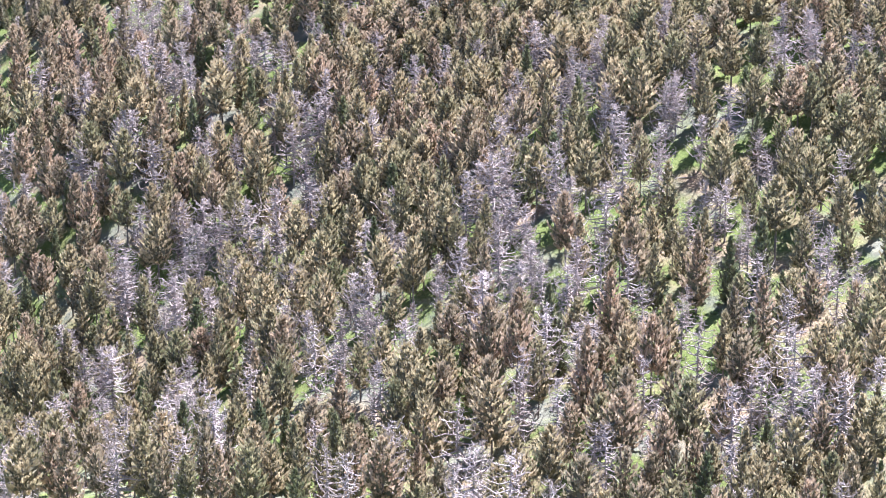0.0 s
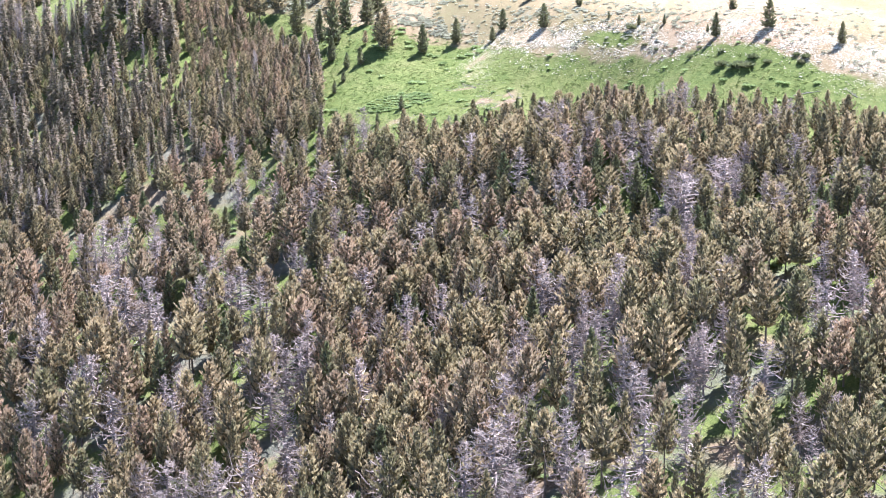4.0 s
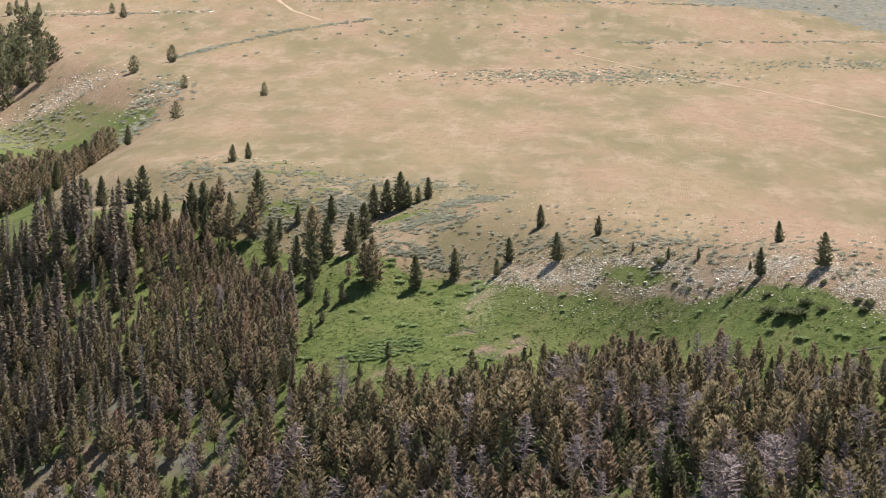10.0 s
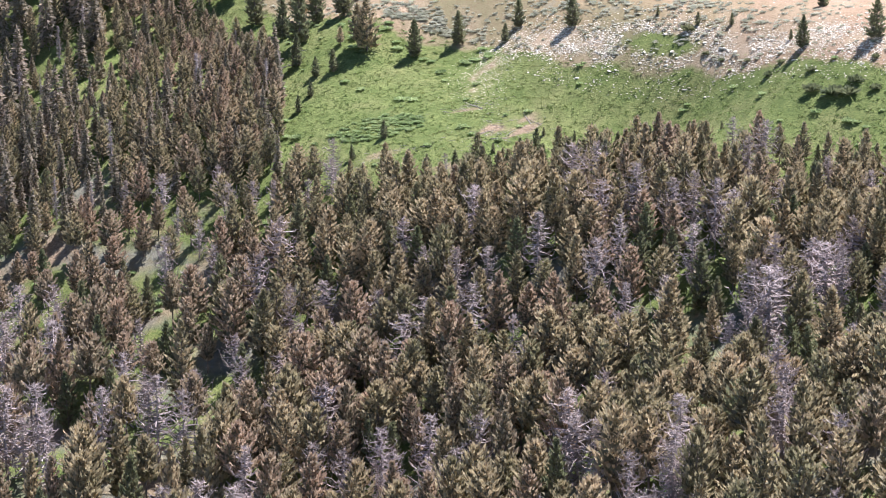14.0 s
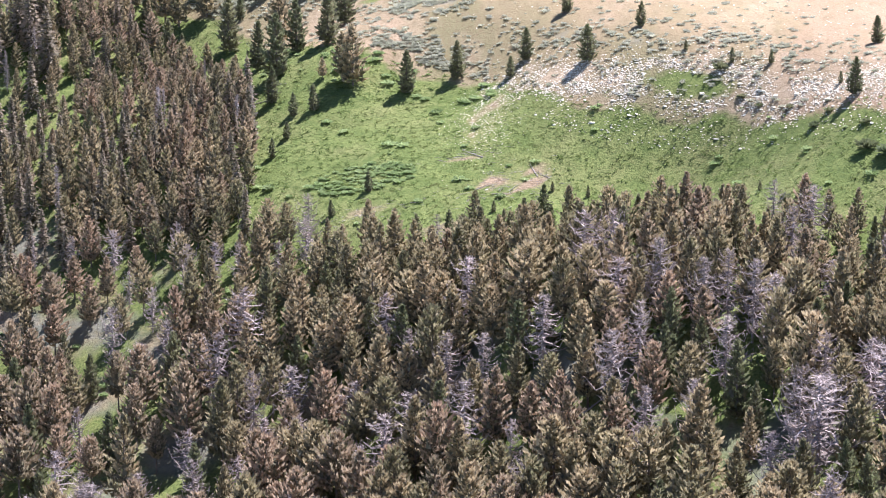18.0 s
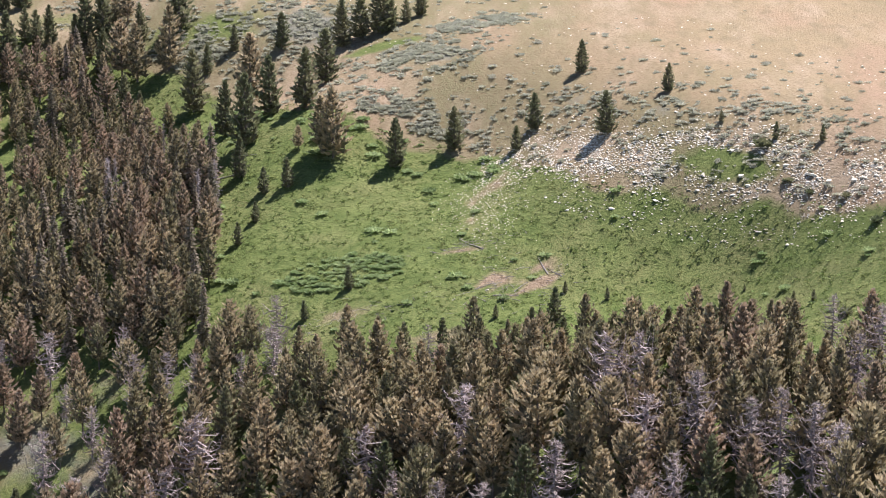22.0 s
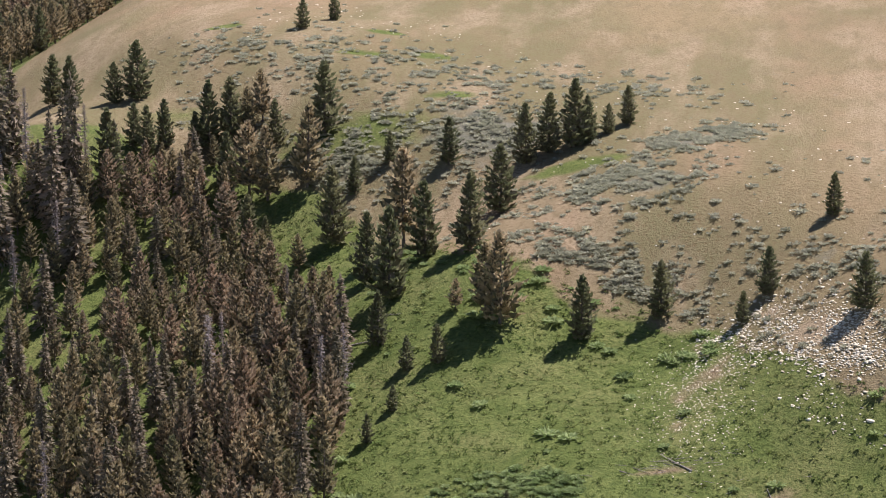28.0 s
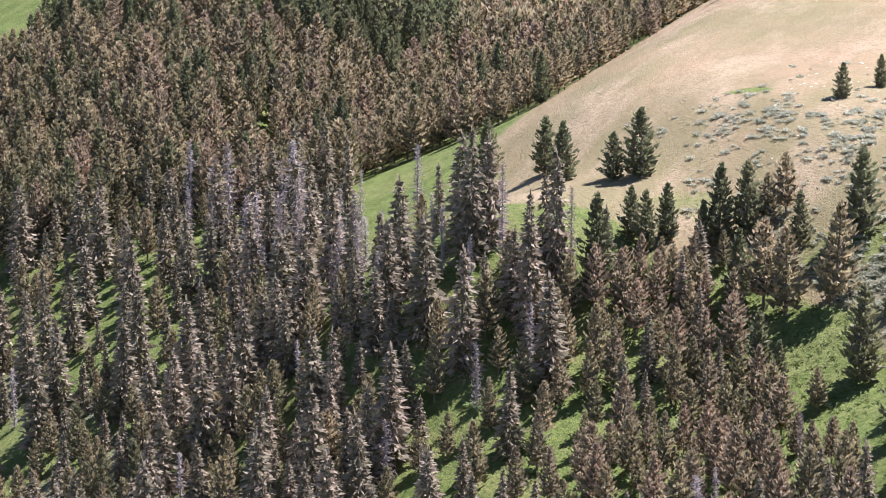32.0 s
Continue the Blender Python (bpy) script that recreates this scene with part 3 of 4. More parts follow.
NAMES = {"olive": ("olive_pine", "olive-green pine with a bare lower trunk"), "brown": ("brown_pine", "rusty brown dying pine among the others"),
         "green": ("green_pine", "dark green bushy pine, branched to the ground"), "fir": ("fir_tree", "narrow dark fir with brownish drooping boughs"),
         "grey": ("dead_fir", "grey needleless spire of a dead fir"), "snag": ("dead_pine", "grey leafless pine with curved bare boughs"),
         "young": ("young_pine", "small young green pine standing in the grass")}
LOT = {k: [] for k in KINDS}


def stand(kind, x, y, h, rng, wide=1.0, first=99):
    """Keeps a place for a tree: kind, shape and pose."""
    k = h / 9.0
    m = Matrix.LocRotScale((x, y, float(ground(x, y)) - 0.12), Euler((rng.uniform(-0.03, 0.03), rng.uniform(-0.03, 0.03), rng.random() * 6.28)), (k * wide, k * wide, k))
    LOT[kind].append((rng.randrange(min(first, len(KINDS[kind]))), m))


def joined(name, pieces, mat, label, category):
    """Many pieces as one object: (mesh, pose) pairs."""
    vs, loops, sizes, own, slots, base, cache = [], [], [], [], [], 0, {}
    for me, m in pieces:
        if me not in cache:
            co, idx, tot = np.empty(len(me.vertices) * 3), np.empty(len(me.loops), np.int32), np.empty(len(me.polygons), np.int32)
            me.vertices.foreach_get("co", co)
            me.loops.foreach_get("vertex_index", idx)
            me.polygons.foreach_get("loop_total", tot)
            slot = np.empty(len(me.polygons), np.int32)
            me.polygons.foreach_get("material_index", slot)
            cache[me] = (co.reshape(-1, 3), idx, tot, slot)
        co, idx, tot, slot = cache[me]
        slots.append(slot)
        a = np.array(m)
        vs.append(co @ a[:3, :3].T + a[:3, 3])
        loops.append(idx + base)
        sizes.append(tot)
        own.append(np.full(len(co), (len(own) * 0.618) % 1.0, np.float32))
        base += len(co)
    vs, loops, sizes = np.concatenate(vs), np.concatenate(loops), np.concatenate(sizes)
    me = bpy.data.meshes.new(name)
    me.vertices.add(len(vs))
    me.vertices.foreach_set("co", vs.astype(np.float32).ravel())
    me.loops.add(len(loops))
    me.loops.foreach_set("vertex_index", loops.astype(np.int32))
    me.polygons.add(len(sizes))
    me.polygons.foreach_set("loop_start", np.concatenate([[0], np.cumsum(sizes)[:-1]]).astype(np.int32))
    me.update(calc_edges=True)
    me.attributes.new("own", "FLOAT", "POINT").data.foreach_set("value", np.concatenate(own))
    me.materials.append(mat)
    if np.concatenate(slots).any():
        # second slot: inner sprays with shade in their colour
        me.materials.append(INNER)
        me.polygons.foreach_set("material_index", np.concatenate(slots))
    return tagged(new(name, me), label, category, kind="stuff")


# lone pines on the brow, the hill and by the meadow: place and height
rng = random.Random(21)
BROW_PINES = [(-61.1, 779.8, 4.8), (-58, 789, 4.6), (-97.9, 771.7, 8.1), (-92.5, 762.5, 8.2), (-85, 759.6, 6.3), (-81.8, 760.2, 9.1), (-51.3, 744.7, 10.6), (-32.6, 733.6, 6.6),
              (-23.9, 717.4, 9.2), (-22.1, 730.3, 8.5), (-19.4, 732.3, 8.4), (-16.1, 732.7, 9.5), (-14.3, 733.9, 6.5), (-11.9, 736.3, 4.2), (-9.5, 739.2, 5.6), (-26.1, 704.3, 9.9),
              (-11, 686.8, 8), (-2.3, 689.9, 7.1), (7, 684.5, 3.9), (9.7, 688, 5.9), (19.9, 677.6, 6.6), (16.8, 701, 5.4), (29.1, 684.6, 4.5)]
FAR_PINES = [(59.3, 636.4, 6.1), (70.8, 627.6, 7.2), (65.4, 657.7, 4.7), (-134.4, 1104.3, 7), (-123.8, 1138, 7.4), (-107, 1043.8, 5.2), (-97, 942.8, 6), (-104.7, 888.9, 6.6), (-74.3, 1006.9, 5), (85.9, 615.5, 5.4), (-109, 779.8, 8.5)]
EDGE_PINES = [(-67.7, 745.2, 10.1), (-64.7, 746.3, 9.7), (-62.6, 747.7, 6.9), (-61, 749.7, 7.8), (-58, 744.4, 6.8), (-51.8, 734.9, 11.9), (-45.9, 721.6, 11.1), (-40.8, 735.7, 4.8),
              (-31.8, 706.7, 10.2), (-35.7, 714.8, 13.4), (-34.5, 696.6, 11.9), (-38.7, 704.9, 9.3), (-34.6, 688, 6.9), (-20.5, 688.4, 11.7), (-22.3, 689.8, 9.4), (-54.8, 721.4, 6.1), (-57.8, 724.8, 7.7), (-49.4, 716.4, 5.2),
              (-73.7, 744.8, 7.2), (-75.6, 742.4, 7.5), (-77.8, 743.4, 6.8), (-78.9, 734.6, 11.8), (-59.9, 735.3, 10.9), (-63.4, 736.6, 8.8), (-57.1, 733.9, 10.8), (-70.6, 736.1, 6.6), (-67.5, 735.6, 6.6), (-69.2, 743.3, 6.4), (-45, 731.6, 5.3), (-26, 691.3, 4)]
SPIRES = [(-104.8, 744.5, 12.4), (-101.9, 744.3, 9), (-94.9, 735.5, 16.5), (-90.3, 734.3, 12.3), (-83.5, 733.5, 16.2), (-85.1, 734.2, 12.7), (-82.6, 735.8, 10.1), (-136, 788.1, 14), (-127.6, 775.7, 13.2), (-123.5, 770.8, 9.5), (-35.2, 648.5, 9.5)]
SAPLINGS = [(22, 639.5, 2.2), (19.5, 644.4, 1.9), (42.2, 627.6, 1.8), (44.3, 623.9, 1.7), (12.4, 637.2, 5.4), (-21.3, 647.8, 2.9), (-15.6, 652.9, 3.6), (4.7, 640.1, 2), (23.8, 643.4, 1.2), (37.3, 640.7, 1),
            (13.9, 646.3, 1.8), (10.6, 636.6, 2.9), (-30.4, 682.6, 4.2), (-26.9, 683, 4.8), (-31, 676, 3.2), (-33, 671, 3.5), (36, 671, 2), (49, 660, 2.4), (58, 643, 2), (43, 664, 2.6), (-7, 634, 5), (-2, 634, 4.5), (30, 631, 2.4), (34, 629, 2.8)]
taken = []
for x, y, h in BROW_PINES + FAR_PINES:
    stand("green", x, y, h, rng, 1.32)
    taken.append((x, y))
for x, y, h in EDGE_PINES:
    stand(rng.choice(["olive", "green", "green"]), x, y, h, rng, 1.2, 2)
    taken.append((x, y))
for i, (x, y, h) in enumerate(SPIRES):
    stand("fir" if i % 3 else "grey", x, y, h, rng, 0.8)
    taken.append((x, y))
for x, y, h in SAPLINGS:
    stand("young", x, y, h, rng, 1.35)
    taken.append((x, y))
# dead pines in clumps
GREY_CLUMPS = [(39, 413), (50, 448), (10, 484), (9, 461), (-11, 429), (-1, 447), (19, 430), (22, 413), (64, 418), (50, 385), (41, 482), (-76, 513), (-58, 551), (-24, 446), (13, 444), (-20, 483), (29, 518), (17, 535), (30, 478), (-12, 557), (-52, 590), (-102, 571), (53, 435)]
GREY_UPPER = [(-24, 605), (-18, 600), (-14, 596), (-9, 585), (-6, 587), (-22, 596), (-27, 598), (22, 590), (-1, 594), (45, 550), (54, 556), (25, 565), (-48, 620), (-44, 590), (-53, 594), (-30, 580), (-38, 598)]
for x, y in GREY_CLUMPS + GREY_UPPER:
    h = rng.uniform(11, 14) if y < 560 else rng.uniform(8, 10.5)
    stand("snag", x, y, h, rng, 1.4 if (x, y) in ((22, 590), (45, 550), (54, 556)) else rng.uniform(0.9, 1.2))
    taken.append((x, y))
    for _ in range(rng.choice((2, 3, 4)) if y < 560 else 0):
        p, q = x + rng.gauss(0, 3.2), y + rng.gauss(0, 4.5)
        if all((p - c) ** 2 + (q - d) ** 2 > 4 for c, d in taken):
            stand("snag", p, q, h * rng.uniform(0.7, 1.05), rng, rng.uniform(0.7, 1.05))
            taken.append((p, q))

# the forest: taller down the slope, firs and dead spires in the hollow below the brow
cells = {}


def free(x, y, gap):
    i, j = int(x // 6), int(y // 6)
    for a in range(i - 1, i + 2):
        for b in range(j - 1, j + 2):
            if any((x - p) ** 2 + (y - q) ** 2 < gap * gap for p, q in cells.get((a, b), ())):
                return False
    cells.setdefault((i, j), []).append((x, y))
    return True


for x, y in taken:
    cells.setdefault((int(x // 6), int(y // 6)), []).append((x, y))
rng = random.Random(11)
for n in range(48000):
    if n >= 26000:
        x, y = (rng.uniform(-140, -34), rng.uniform(655, 790)) if n % 2 else (rng.uniform(-45, 110), rng.uniform(470, 650))
        if x > 0.178 * y + 3 or x < -0.63 * (y - 480) - 5:
            continue
    elif n < 21000:
        y = rng.uniform(326, 810)
        x = rng.uniform(-0.32, 0.19) * y
        if x < min(-0.195 * y, -0.63 * (y - 480)) - 5 or x > 0.178 * y + 3 or y < 352 - 0.56 * x:
            continue
    else:
        x, y = rng.uniform(-235, -110), rng.uniform(780, 1010)
        if x < -0.63 * (y - 480) - 8:
            continue
    if not in_forest(x, y):
        continue
    s, u = rim(x, y)
    hollow = x < -34 and y > 655
    patch = noise.noise((x / 28, y / 28, 0.3))
    tone = noise.noise((x / 45, y / 45, 7.7))
    gap = ((2.8 if x < -72 else 2.5) if hollow else 3.1 + 0.6 * float(smooth(s, 62, 80)) + 1.3 * float(smooth(s, 85, 130)) if y < 790 else 3.6 if x > -128 else 5.0) + (1.1 + 0.5 * float(smooth(s, 75, 110))) * patch
    if not free(x, y, gap):
        continue
    q = rng.random()
    if y > 790:
        stand("green" if y > 870 and x < -160 and q < 0.85 else "olive" if q < 0.66 else "brown" if q < 0.86 else "green", x, y, rng.uniform(6, 9.5) if x > -128 else rng.uniform(7.5, 12), rng, rng.uniform(0.95, 1.25), 2)
    elif hollow and x < -80 and q < (0.72 if x + y > 622 else 0.35):
        stand("fir" if q < 0.42 else "grey", x, y, rng.uniform(7, 15), rng, rng.uniform(0.95, 1.25))
    elif hollow:
        stand("brown" if q < 0.3 + 0.3 * tone else "fir" if q < 0.55 else "olive" if q < 0.96 else "grey", x, y, rng.uniform(4.8, 8.4) if y > 690 else rng.uniform(6.5, 10.5), rng, rng.uniform(0.9, 1.15), 2)
    else:
        h = (9.8 + 5.0 * float(smooth(s, 62, 150))) * rng.uniform(0.78, 1.3) * (0.76 + 0.24 * float(smooth(np.interp(x, FOREST_X, FOREST_Y) - y, 0, 28)))
        fat = 1.05 - 0.22 * float(smooth(s, 75, 140))
        dead = 0.17 + 0.25 * patch + 0.11 * float(smooth(s, 85, 130))
        if q < dead:
            stand("snag", x, y, h * 0.95, rng, rng.uniform(0.75, 1.1))
        elif q < dead + 0.16 + 0.45 * tone + 0.22 * float(smooth(-x, 5, 35) * smooth(y, 520, 590)):
            stand("brown", x, y, h, rng, fat * rng.uniform(0.85, 1.1), 3 if s < 85 else 6)
        elif q < 0.93:
            stand("olive", x, y, h, rng, fat * rng.uniform(0.85, 1.12), 3 if s < 85 else 6)
        else:
            stand("green", x, y, h * 0.9, rng, fat)
# far pines over the plain
rng = random.Random(5)
FAR_CLUMPS = [(-304, 1772, 15, 35, 14), (-285, 1773, 9, 35, 12), (-266, 1774, 5, 26, 5), (-239, 1762, 7, 34, 7), (-227, 1775, 5, 35, 6), (-207, 1763, 4, 30, 4), (-180, 1735, 2, 12, 3),
              (-194, 1896, 3, 27, 3), (-169, 1777, 4, 44, 6), (-153, 1580, 5, 9, 3), (-155, 1756, 3, 25, 4), (-144, 1778, 2, 22, 3), (-129, 1779, 3, 22, 4), (-113, 1649, 3, 18, 3)]
NEAR_HILL = [(-107, 1793, 3, 13, 3), (-142, 1641, 3, 28, 4), (-66, 1928, 25, 46, 9), (0, 1972, 17, 18, 6), (83, 1917, 10, 28, 6), (93, 1881, 3, 31, 3), (196, 1860, 4, 25, 2), (231, 1886, 4, 42, 5), (-121, 1607, 2, 6, 2)]
for a, b, p, q, count in FAR_CLUMPS + NEAR_HILL:
    for n in range(count):
        stand("green", rng.gauss(a, p * 0.7), rng.gauss(b, q * 0.6), rng.uniform(5, 11) * (1.35 if count > 8 and a < -100 else 1.0), rng, 1.1)
for n in range(170):
    x, y = rng.uniform(-560, 520), rng.uniform(1790, 2150)
    if noise.noise((x / 140, y / 140, 2.0)) + 0.25 * (x < -60) > 0.1:
        stand("green", x, y, rng.uniform(6, 12), rng, 1.1)
for x, y in ((-224, 1330), (-220, 1334), (-211, 1318), (-178, 1331), (-170, 1314), (-226, 1322)):
    stand("green", x, y, rng.uniform(4.5, 8), rng)
for n in range(90):
    x, y = rng.uniform(-260, -165), rng.uniform(1105, 1260)
    if x < -182 - 0.1 * (y - 1105):
        stand("green", x, y, rng.uniform(8, 13), rng, 1.25)
for x, y, h in ((-183, 1168, 14), (-187, 1180, 12), (-180, 1150, 12), (-193, 1140, 15), (-196, 1170, 13), (-184, 1190, 10), (-178, 1172, 11)):
    stand("green", x, y, h, rng, 1.15)

for kind, lot in LOT.items():
    name, label = NAMES[kind]
    lot.sort(key=lambda e: abs(e[1].translation.y - 560) + abs(e[1].translation.x) * 0.6)
    category = "dead tree" if kind in ("grey", "snag") else "tree"
    for which, m in lot[:290]:
        ob = tagged(new(name), label, category, group=name.replace("_", " ") + "s of the slope")
        part("trunk", KINDS[kind][which][0], ob)
        part("crown", KINDS[kind][which][1], ob)
        ob.matrix_basis = m
    rest = lot[290:]
    if rest:
        joined(name + "_trunks", [(KINDS[kind][w][0], m) for w, m in rest], DEADWOOD if kind in ("grey", "snag") else BARK, "bare trunks among the distant trees", "trunks")
        joined(name + "_crowns", [(LITE[kind][w][1] if m.translation.y < 900 else FAR[w % 4], m) for w, m in rest], KINDS[kind][0][1].materials[0], "mixed crowns of the forest farther off", "forest")


# ---- stones on the brow ----
def slab_mesh(rng, thick):
    n = rng.choice((5, 6, 7))
    s = Shape()
    ring = [(math.cos(6.283 * i / n) * rng.uniform(0.35, 0.6), math.sin(6.283 * i / n) * rng.uniform(0.22, 0.42)) for i in range(n)]
    s.v = [(x, y, -thick) for x, y in ring] + [(x * 0.95, y * 0.95, thick * rng.uniform(0.7, 1.2)) for x, y in ring] + [(0, 0, thick * 1.25)]
    s.f = [(i, (i + 1) % n, n + (i + 1) % n, n + i) for i in range(n)] + [(n + i, n + (i + 1) % n, 2 * n) for i in range(n)]
    return s.mesh("rock", STONE)


rng = random.Random(8)
SLABS = [slab_mesh(rng, rng.uniform(0.05, 0.12)) for _ in range(9)]


def lay(x, y, size, rng, tip=0.13, lift=0.0):
    return Matrix.LocRotScale((x, y, float(ground(x, y)) + lift), Euler((rng.uniform(-tip, tip) + 0.12, rng.uniform(-tip, tip), rng.random() * 6.28)), (size * rng.uniform(0.8, 1.5), size, size * rng.uniform(0.7, 1.3)))


pieces = []
while len(pieces) < 16000:
    x = rng.uniform(2, 112)
    low, top = float(np.interp(x, BROW_X, GREEN_Y)), float(np.interp(x, STONE_X, STONE_Y))
    y = rng.uniform(low - 9, top + 4)
    d = min(y - low + 4, top - y + 1) / 6
    if rng.random() > max(0.10, min(1, d)) * (0.6 + noise.noise((x / 4, y / 4, 1.0)) * 1.1) or oval(x, y, 36, 662.5, 11, 3.4, -0.62) > 0.4 + 0.5 * rng.random():
        continue
    pieces.append((rng.choice(SLABS), lay(x, y, rng.uniform(0.18, 0.42) if rng.random() < 0.95 else rng.uniform(0.4, 0.8), rng)))
for _ in range(700):
    x, y = (rng.gauss(-163, 12), rng.gauss(1112, 10)) if rng.random() < 0.7 else (rng.gauss(-118, 6), rng.gauss(1048, 14))
    pieces.append((rng.choice(SLABS), lay(x, y, rng.uniform(0.5, 1.5), rng)))
for _ in range(160):
    pieces.append((rng.choice(SLABS), lay(rng.gauss(40, 28), rng.gauss(1088, 12), rng.uniform(0.6, 1.4), rng)))
for _ in range(90):
    pieces.append((rng.choice(SLABS), lay(rng.uniform(-160, -130) if rng.random() < 0.6 else rng.uniform(-212, -185), rng.gauss(1339, 2), rng.uniform(0.8, 1.8), rng)))
for _ in range(900):
    x, y = rng.gauss(3, 3.2), rng.gauss(672, 7)
    pieces.append((rng.choice(SLABS), lay(x, y, rng.uniform(0.12, 0.3), rng)))
for _ in range(700):
    x = rng.uniform(-70, 90)
    y = float(np.interp(x, BROW_X, GREEN_Y)) + rng.uniform(4, 75)
    pieces.append((rng.choice(SLABS), lay(x, y, rng.uniform(0.15, 0.45), rng)))
joined("scree", pieces, STONE, "pale flat stones strewn over the brow of the hill", "stones")
BIG_ROCKS = [(26.5, 660.5, 1.5), (27.6, 660.3, 1.3), (24, 664.5, 1.1), (38, 659.5, 1.9), (41, 662, 1.7), (44, 658, 1.6), (47, 654, 2), (49, 651, 1.5), (34, 668.5, 1.2), (30, 669.5, 1.1), (4, 682.5, 1), (52, 648, 2.2),
             (56, 640, 1.9), (60, 636, 1.6), (37, 664.5, 1.3), (33, 662, 1.1), (6, 646, 0.8), (3.5, 648, 0.9), (65, 628, 1.8), (43, 667, 1.3), (71, 640, 1.4), (20.5, 669, 1)]
for x, y, size in BIG_ROCKS:
    ob = new("rock_slab", rng.choice(SLABS))
    ob.matrix_basis = lay(x, y, size * 0.75, rng, 0.08, 0.03)
    tagged(ob, "large pale limestone slab lying on the brow", "rock", group="slabs on the brow")

ob = new("boulder", rng.choice(SLABS))
ob.matrix_basis = Matrix.Translation((46.7, 1781.2, float(ground(46.7, 1781.2)) + 0.4)) @ Matrix.Diagonal((5.0, 6.0, 9.0, 1))
tagged(ob, "large white boulder alone on the far brush slope", "rock")


# ---- brush, shrubs and grass ----
def bush_mesh(name, mat, rng, tufts, size, high=0.5, blades=6):
    s = Shape()
    s.v.append((0, 0, 0))
    for i in range(tufts):
        w, k = i * 2.399, math.sqrt((i + 0.5) / tufts)
        r = 0.5 * k * rng.uniform(0.8, 1.2)
        at = (math.cos(w) * r, math.sin(w) * r, high * (1 - 0.6 * k * k) * rng.uniform(0.5, 1.0))
        s.tuft(at, (math.cos(w) * k, math.sin(w) * k, 0.5), size * rng.uniform(0.7, 1.2), rng, blades, root=0)
    return s.mesh(name, mat)


rng = random.Random(31)
SAGES = [bush_mesh("sagebrush", SAGE, rng, 12, 0.29, 0.38, 5) for _ in range(5)]
SHRUBS = [bush_mesh("shrub", SHRUB, rng, 20, 0.26, 0.42) for _ in range(4)]
TUSSOCKS = [bush_mesh("tussock", GRASS, rng, 3, 0.5, 0.2, 5) for _ in range(4)]


def sit(x, y, size, rng, tall=1.0):
    return Matrix.LocRotScale((x, y, float(ground(x, y)) - 0.03), Euler((0, 0, rng.random() * 6.28)), (size * rng.uniform(0.85, 1.4), size, size * tall))


spots = []
while len(spots) < 5200:
    if rng.random() < 0.8:
        a, b, p, q, turn, w = rng.choice(SAGE_FLATS[:10])
        if rng.random() > w:
            continue
        i, j = rng.gauss(0, 0.55) * p, rng.gauss(0, 0.55) * q
        x, y = a + i * math.cos(turn) - j * math.sin(turn), b + i * math.sin(turn) + j * math.cos(turn)
    else:
        x = rng.uniform(-75, 100)
        y = float(np.interp(x, BROW_X, GREEN_Y)) + abs(rng.gauss(0, 26)) + 1
    if y < float(np.interp(x, BROW_X, GREEN_Y)) + 1 or noise.noise((x / 3, y / 3, 4.0)) < -0.25 + 0.3 * rng.random():
        continue
    spots.append((x, y, rng.uniform(0.3, 1.0) ** 1.3 * 1.15))
spots.sort(key=lambda e: abs(e[0] + 8) + abs(e[1] - 715))
for x, y, size in spots[:280]:
    ob = new("sagebrush", rng.choice(SAGES))
    ob.matrix_basis = sit(x, y, size, rng, 0.8)
    tagged(ob, "low grey-green sagebrush on dry grass", "bush", group="sagebrush on the hill")
far = []
for _ in range(1300):
    a, b, p, q, turn, w = rng.choice(SAGE_FLATS[10:])
    far.append((rng.gauss(a, p * 0.7), rng.gauss(b, q * 0.75), rng.uniform(0.6, 1.5)))
for _ in range(800):
    x, y = rng.uniform(-300, 420), rng.uniform(1150, 1750)
    if noise.noise((x / 60, y / 25, 9.0)) > -0.05:
        far.append((x, y, rng.uniform(1.0, 2.4)))
for a, b, c, e in ((-124, 1158, -112, 1199), (-112, 1199, -87, 1263), (-87, 1263, -51, 1311), (-221, 1318, -131, 1340), (-89, 1383, 21, 1392), (21, 1392, 120, 1366), (60, 1219, 183, 1223)):
    for _ in range(110):
        f = rng.random()
        far.append((a + (c - a) * f + rng.gauss(0, 1.2), b + (e - b) * f + rng.gauss(0, 2.5), rng.uniform(0.8, 1.8)))
for _ in range(420):
    q = rng.random()
    x, y = (rng.gauss(-172, 14), rng.gauss(1075, 22)) if q < 0.5 else (rng.gauss(-117, 7), rng.gauss(1040, 20)) if q < 0.75 else (rng.gauss(-118, 7), rng.gauss(965, 20))
    far.append((x, y, rng.uniform(1.0, 2.6)))
joined("sagebrush_flats", [(rng.choice(SAGES), sit(x, y, size, rng, 0.8)) for x, y, size in spots[280:] + far], SAGE, "scattered grey-green sagebrush over the dry hill", "brush")

shrubs = []
while len(shrubs) < 205:
    i, j = rng.uniform(-1, 1), rng.uniform(-1, 1)
    if i * i + j * j < 1:
        shrubs.append((-16.5 + 8.5 * i, 657.5 + 4.6 * j - 0.5 * i, rng.uniform(0.65, 1.1)))
for _ in range(55):
    x = rng.uniform(-34, 75)
    low = float(np.interp(x, FOREST_X, FOREST_Y))
    shrubs.append((x, rng.uniform(low - 2, float(np.interp(x, BROW_X, GREEN_Y))), rng.uniform(0.6, 1.7)))
for _ in range(35):
    x = rng.uniform(-36, 4)
    shrubs.append((x, float(np.interp(x, BROW_X, GREEN_Y)) - abs(rng.gauss(0, 7)), rng.uniform(0.8, 2.0)))
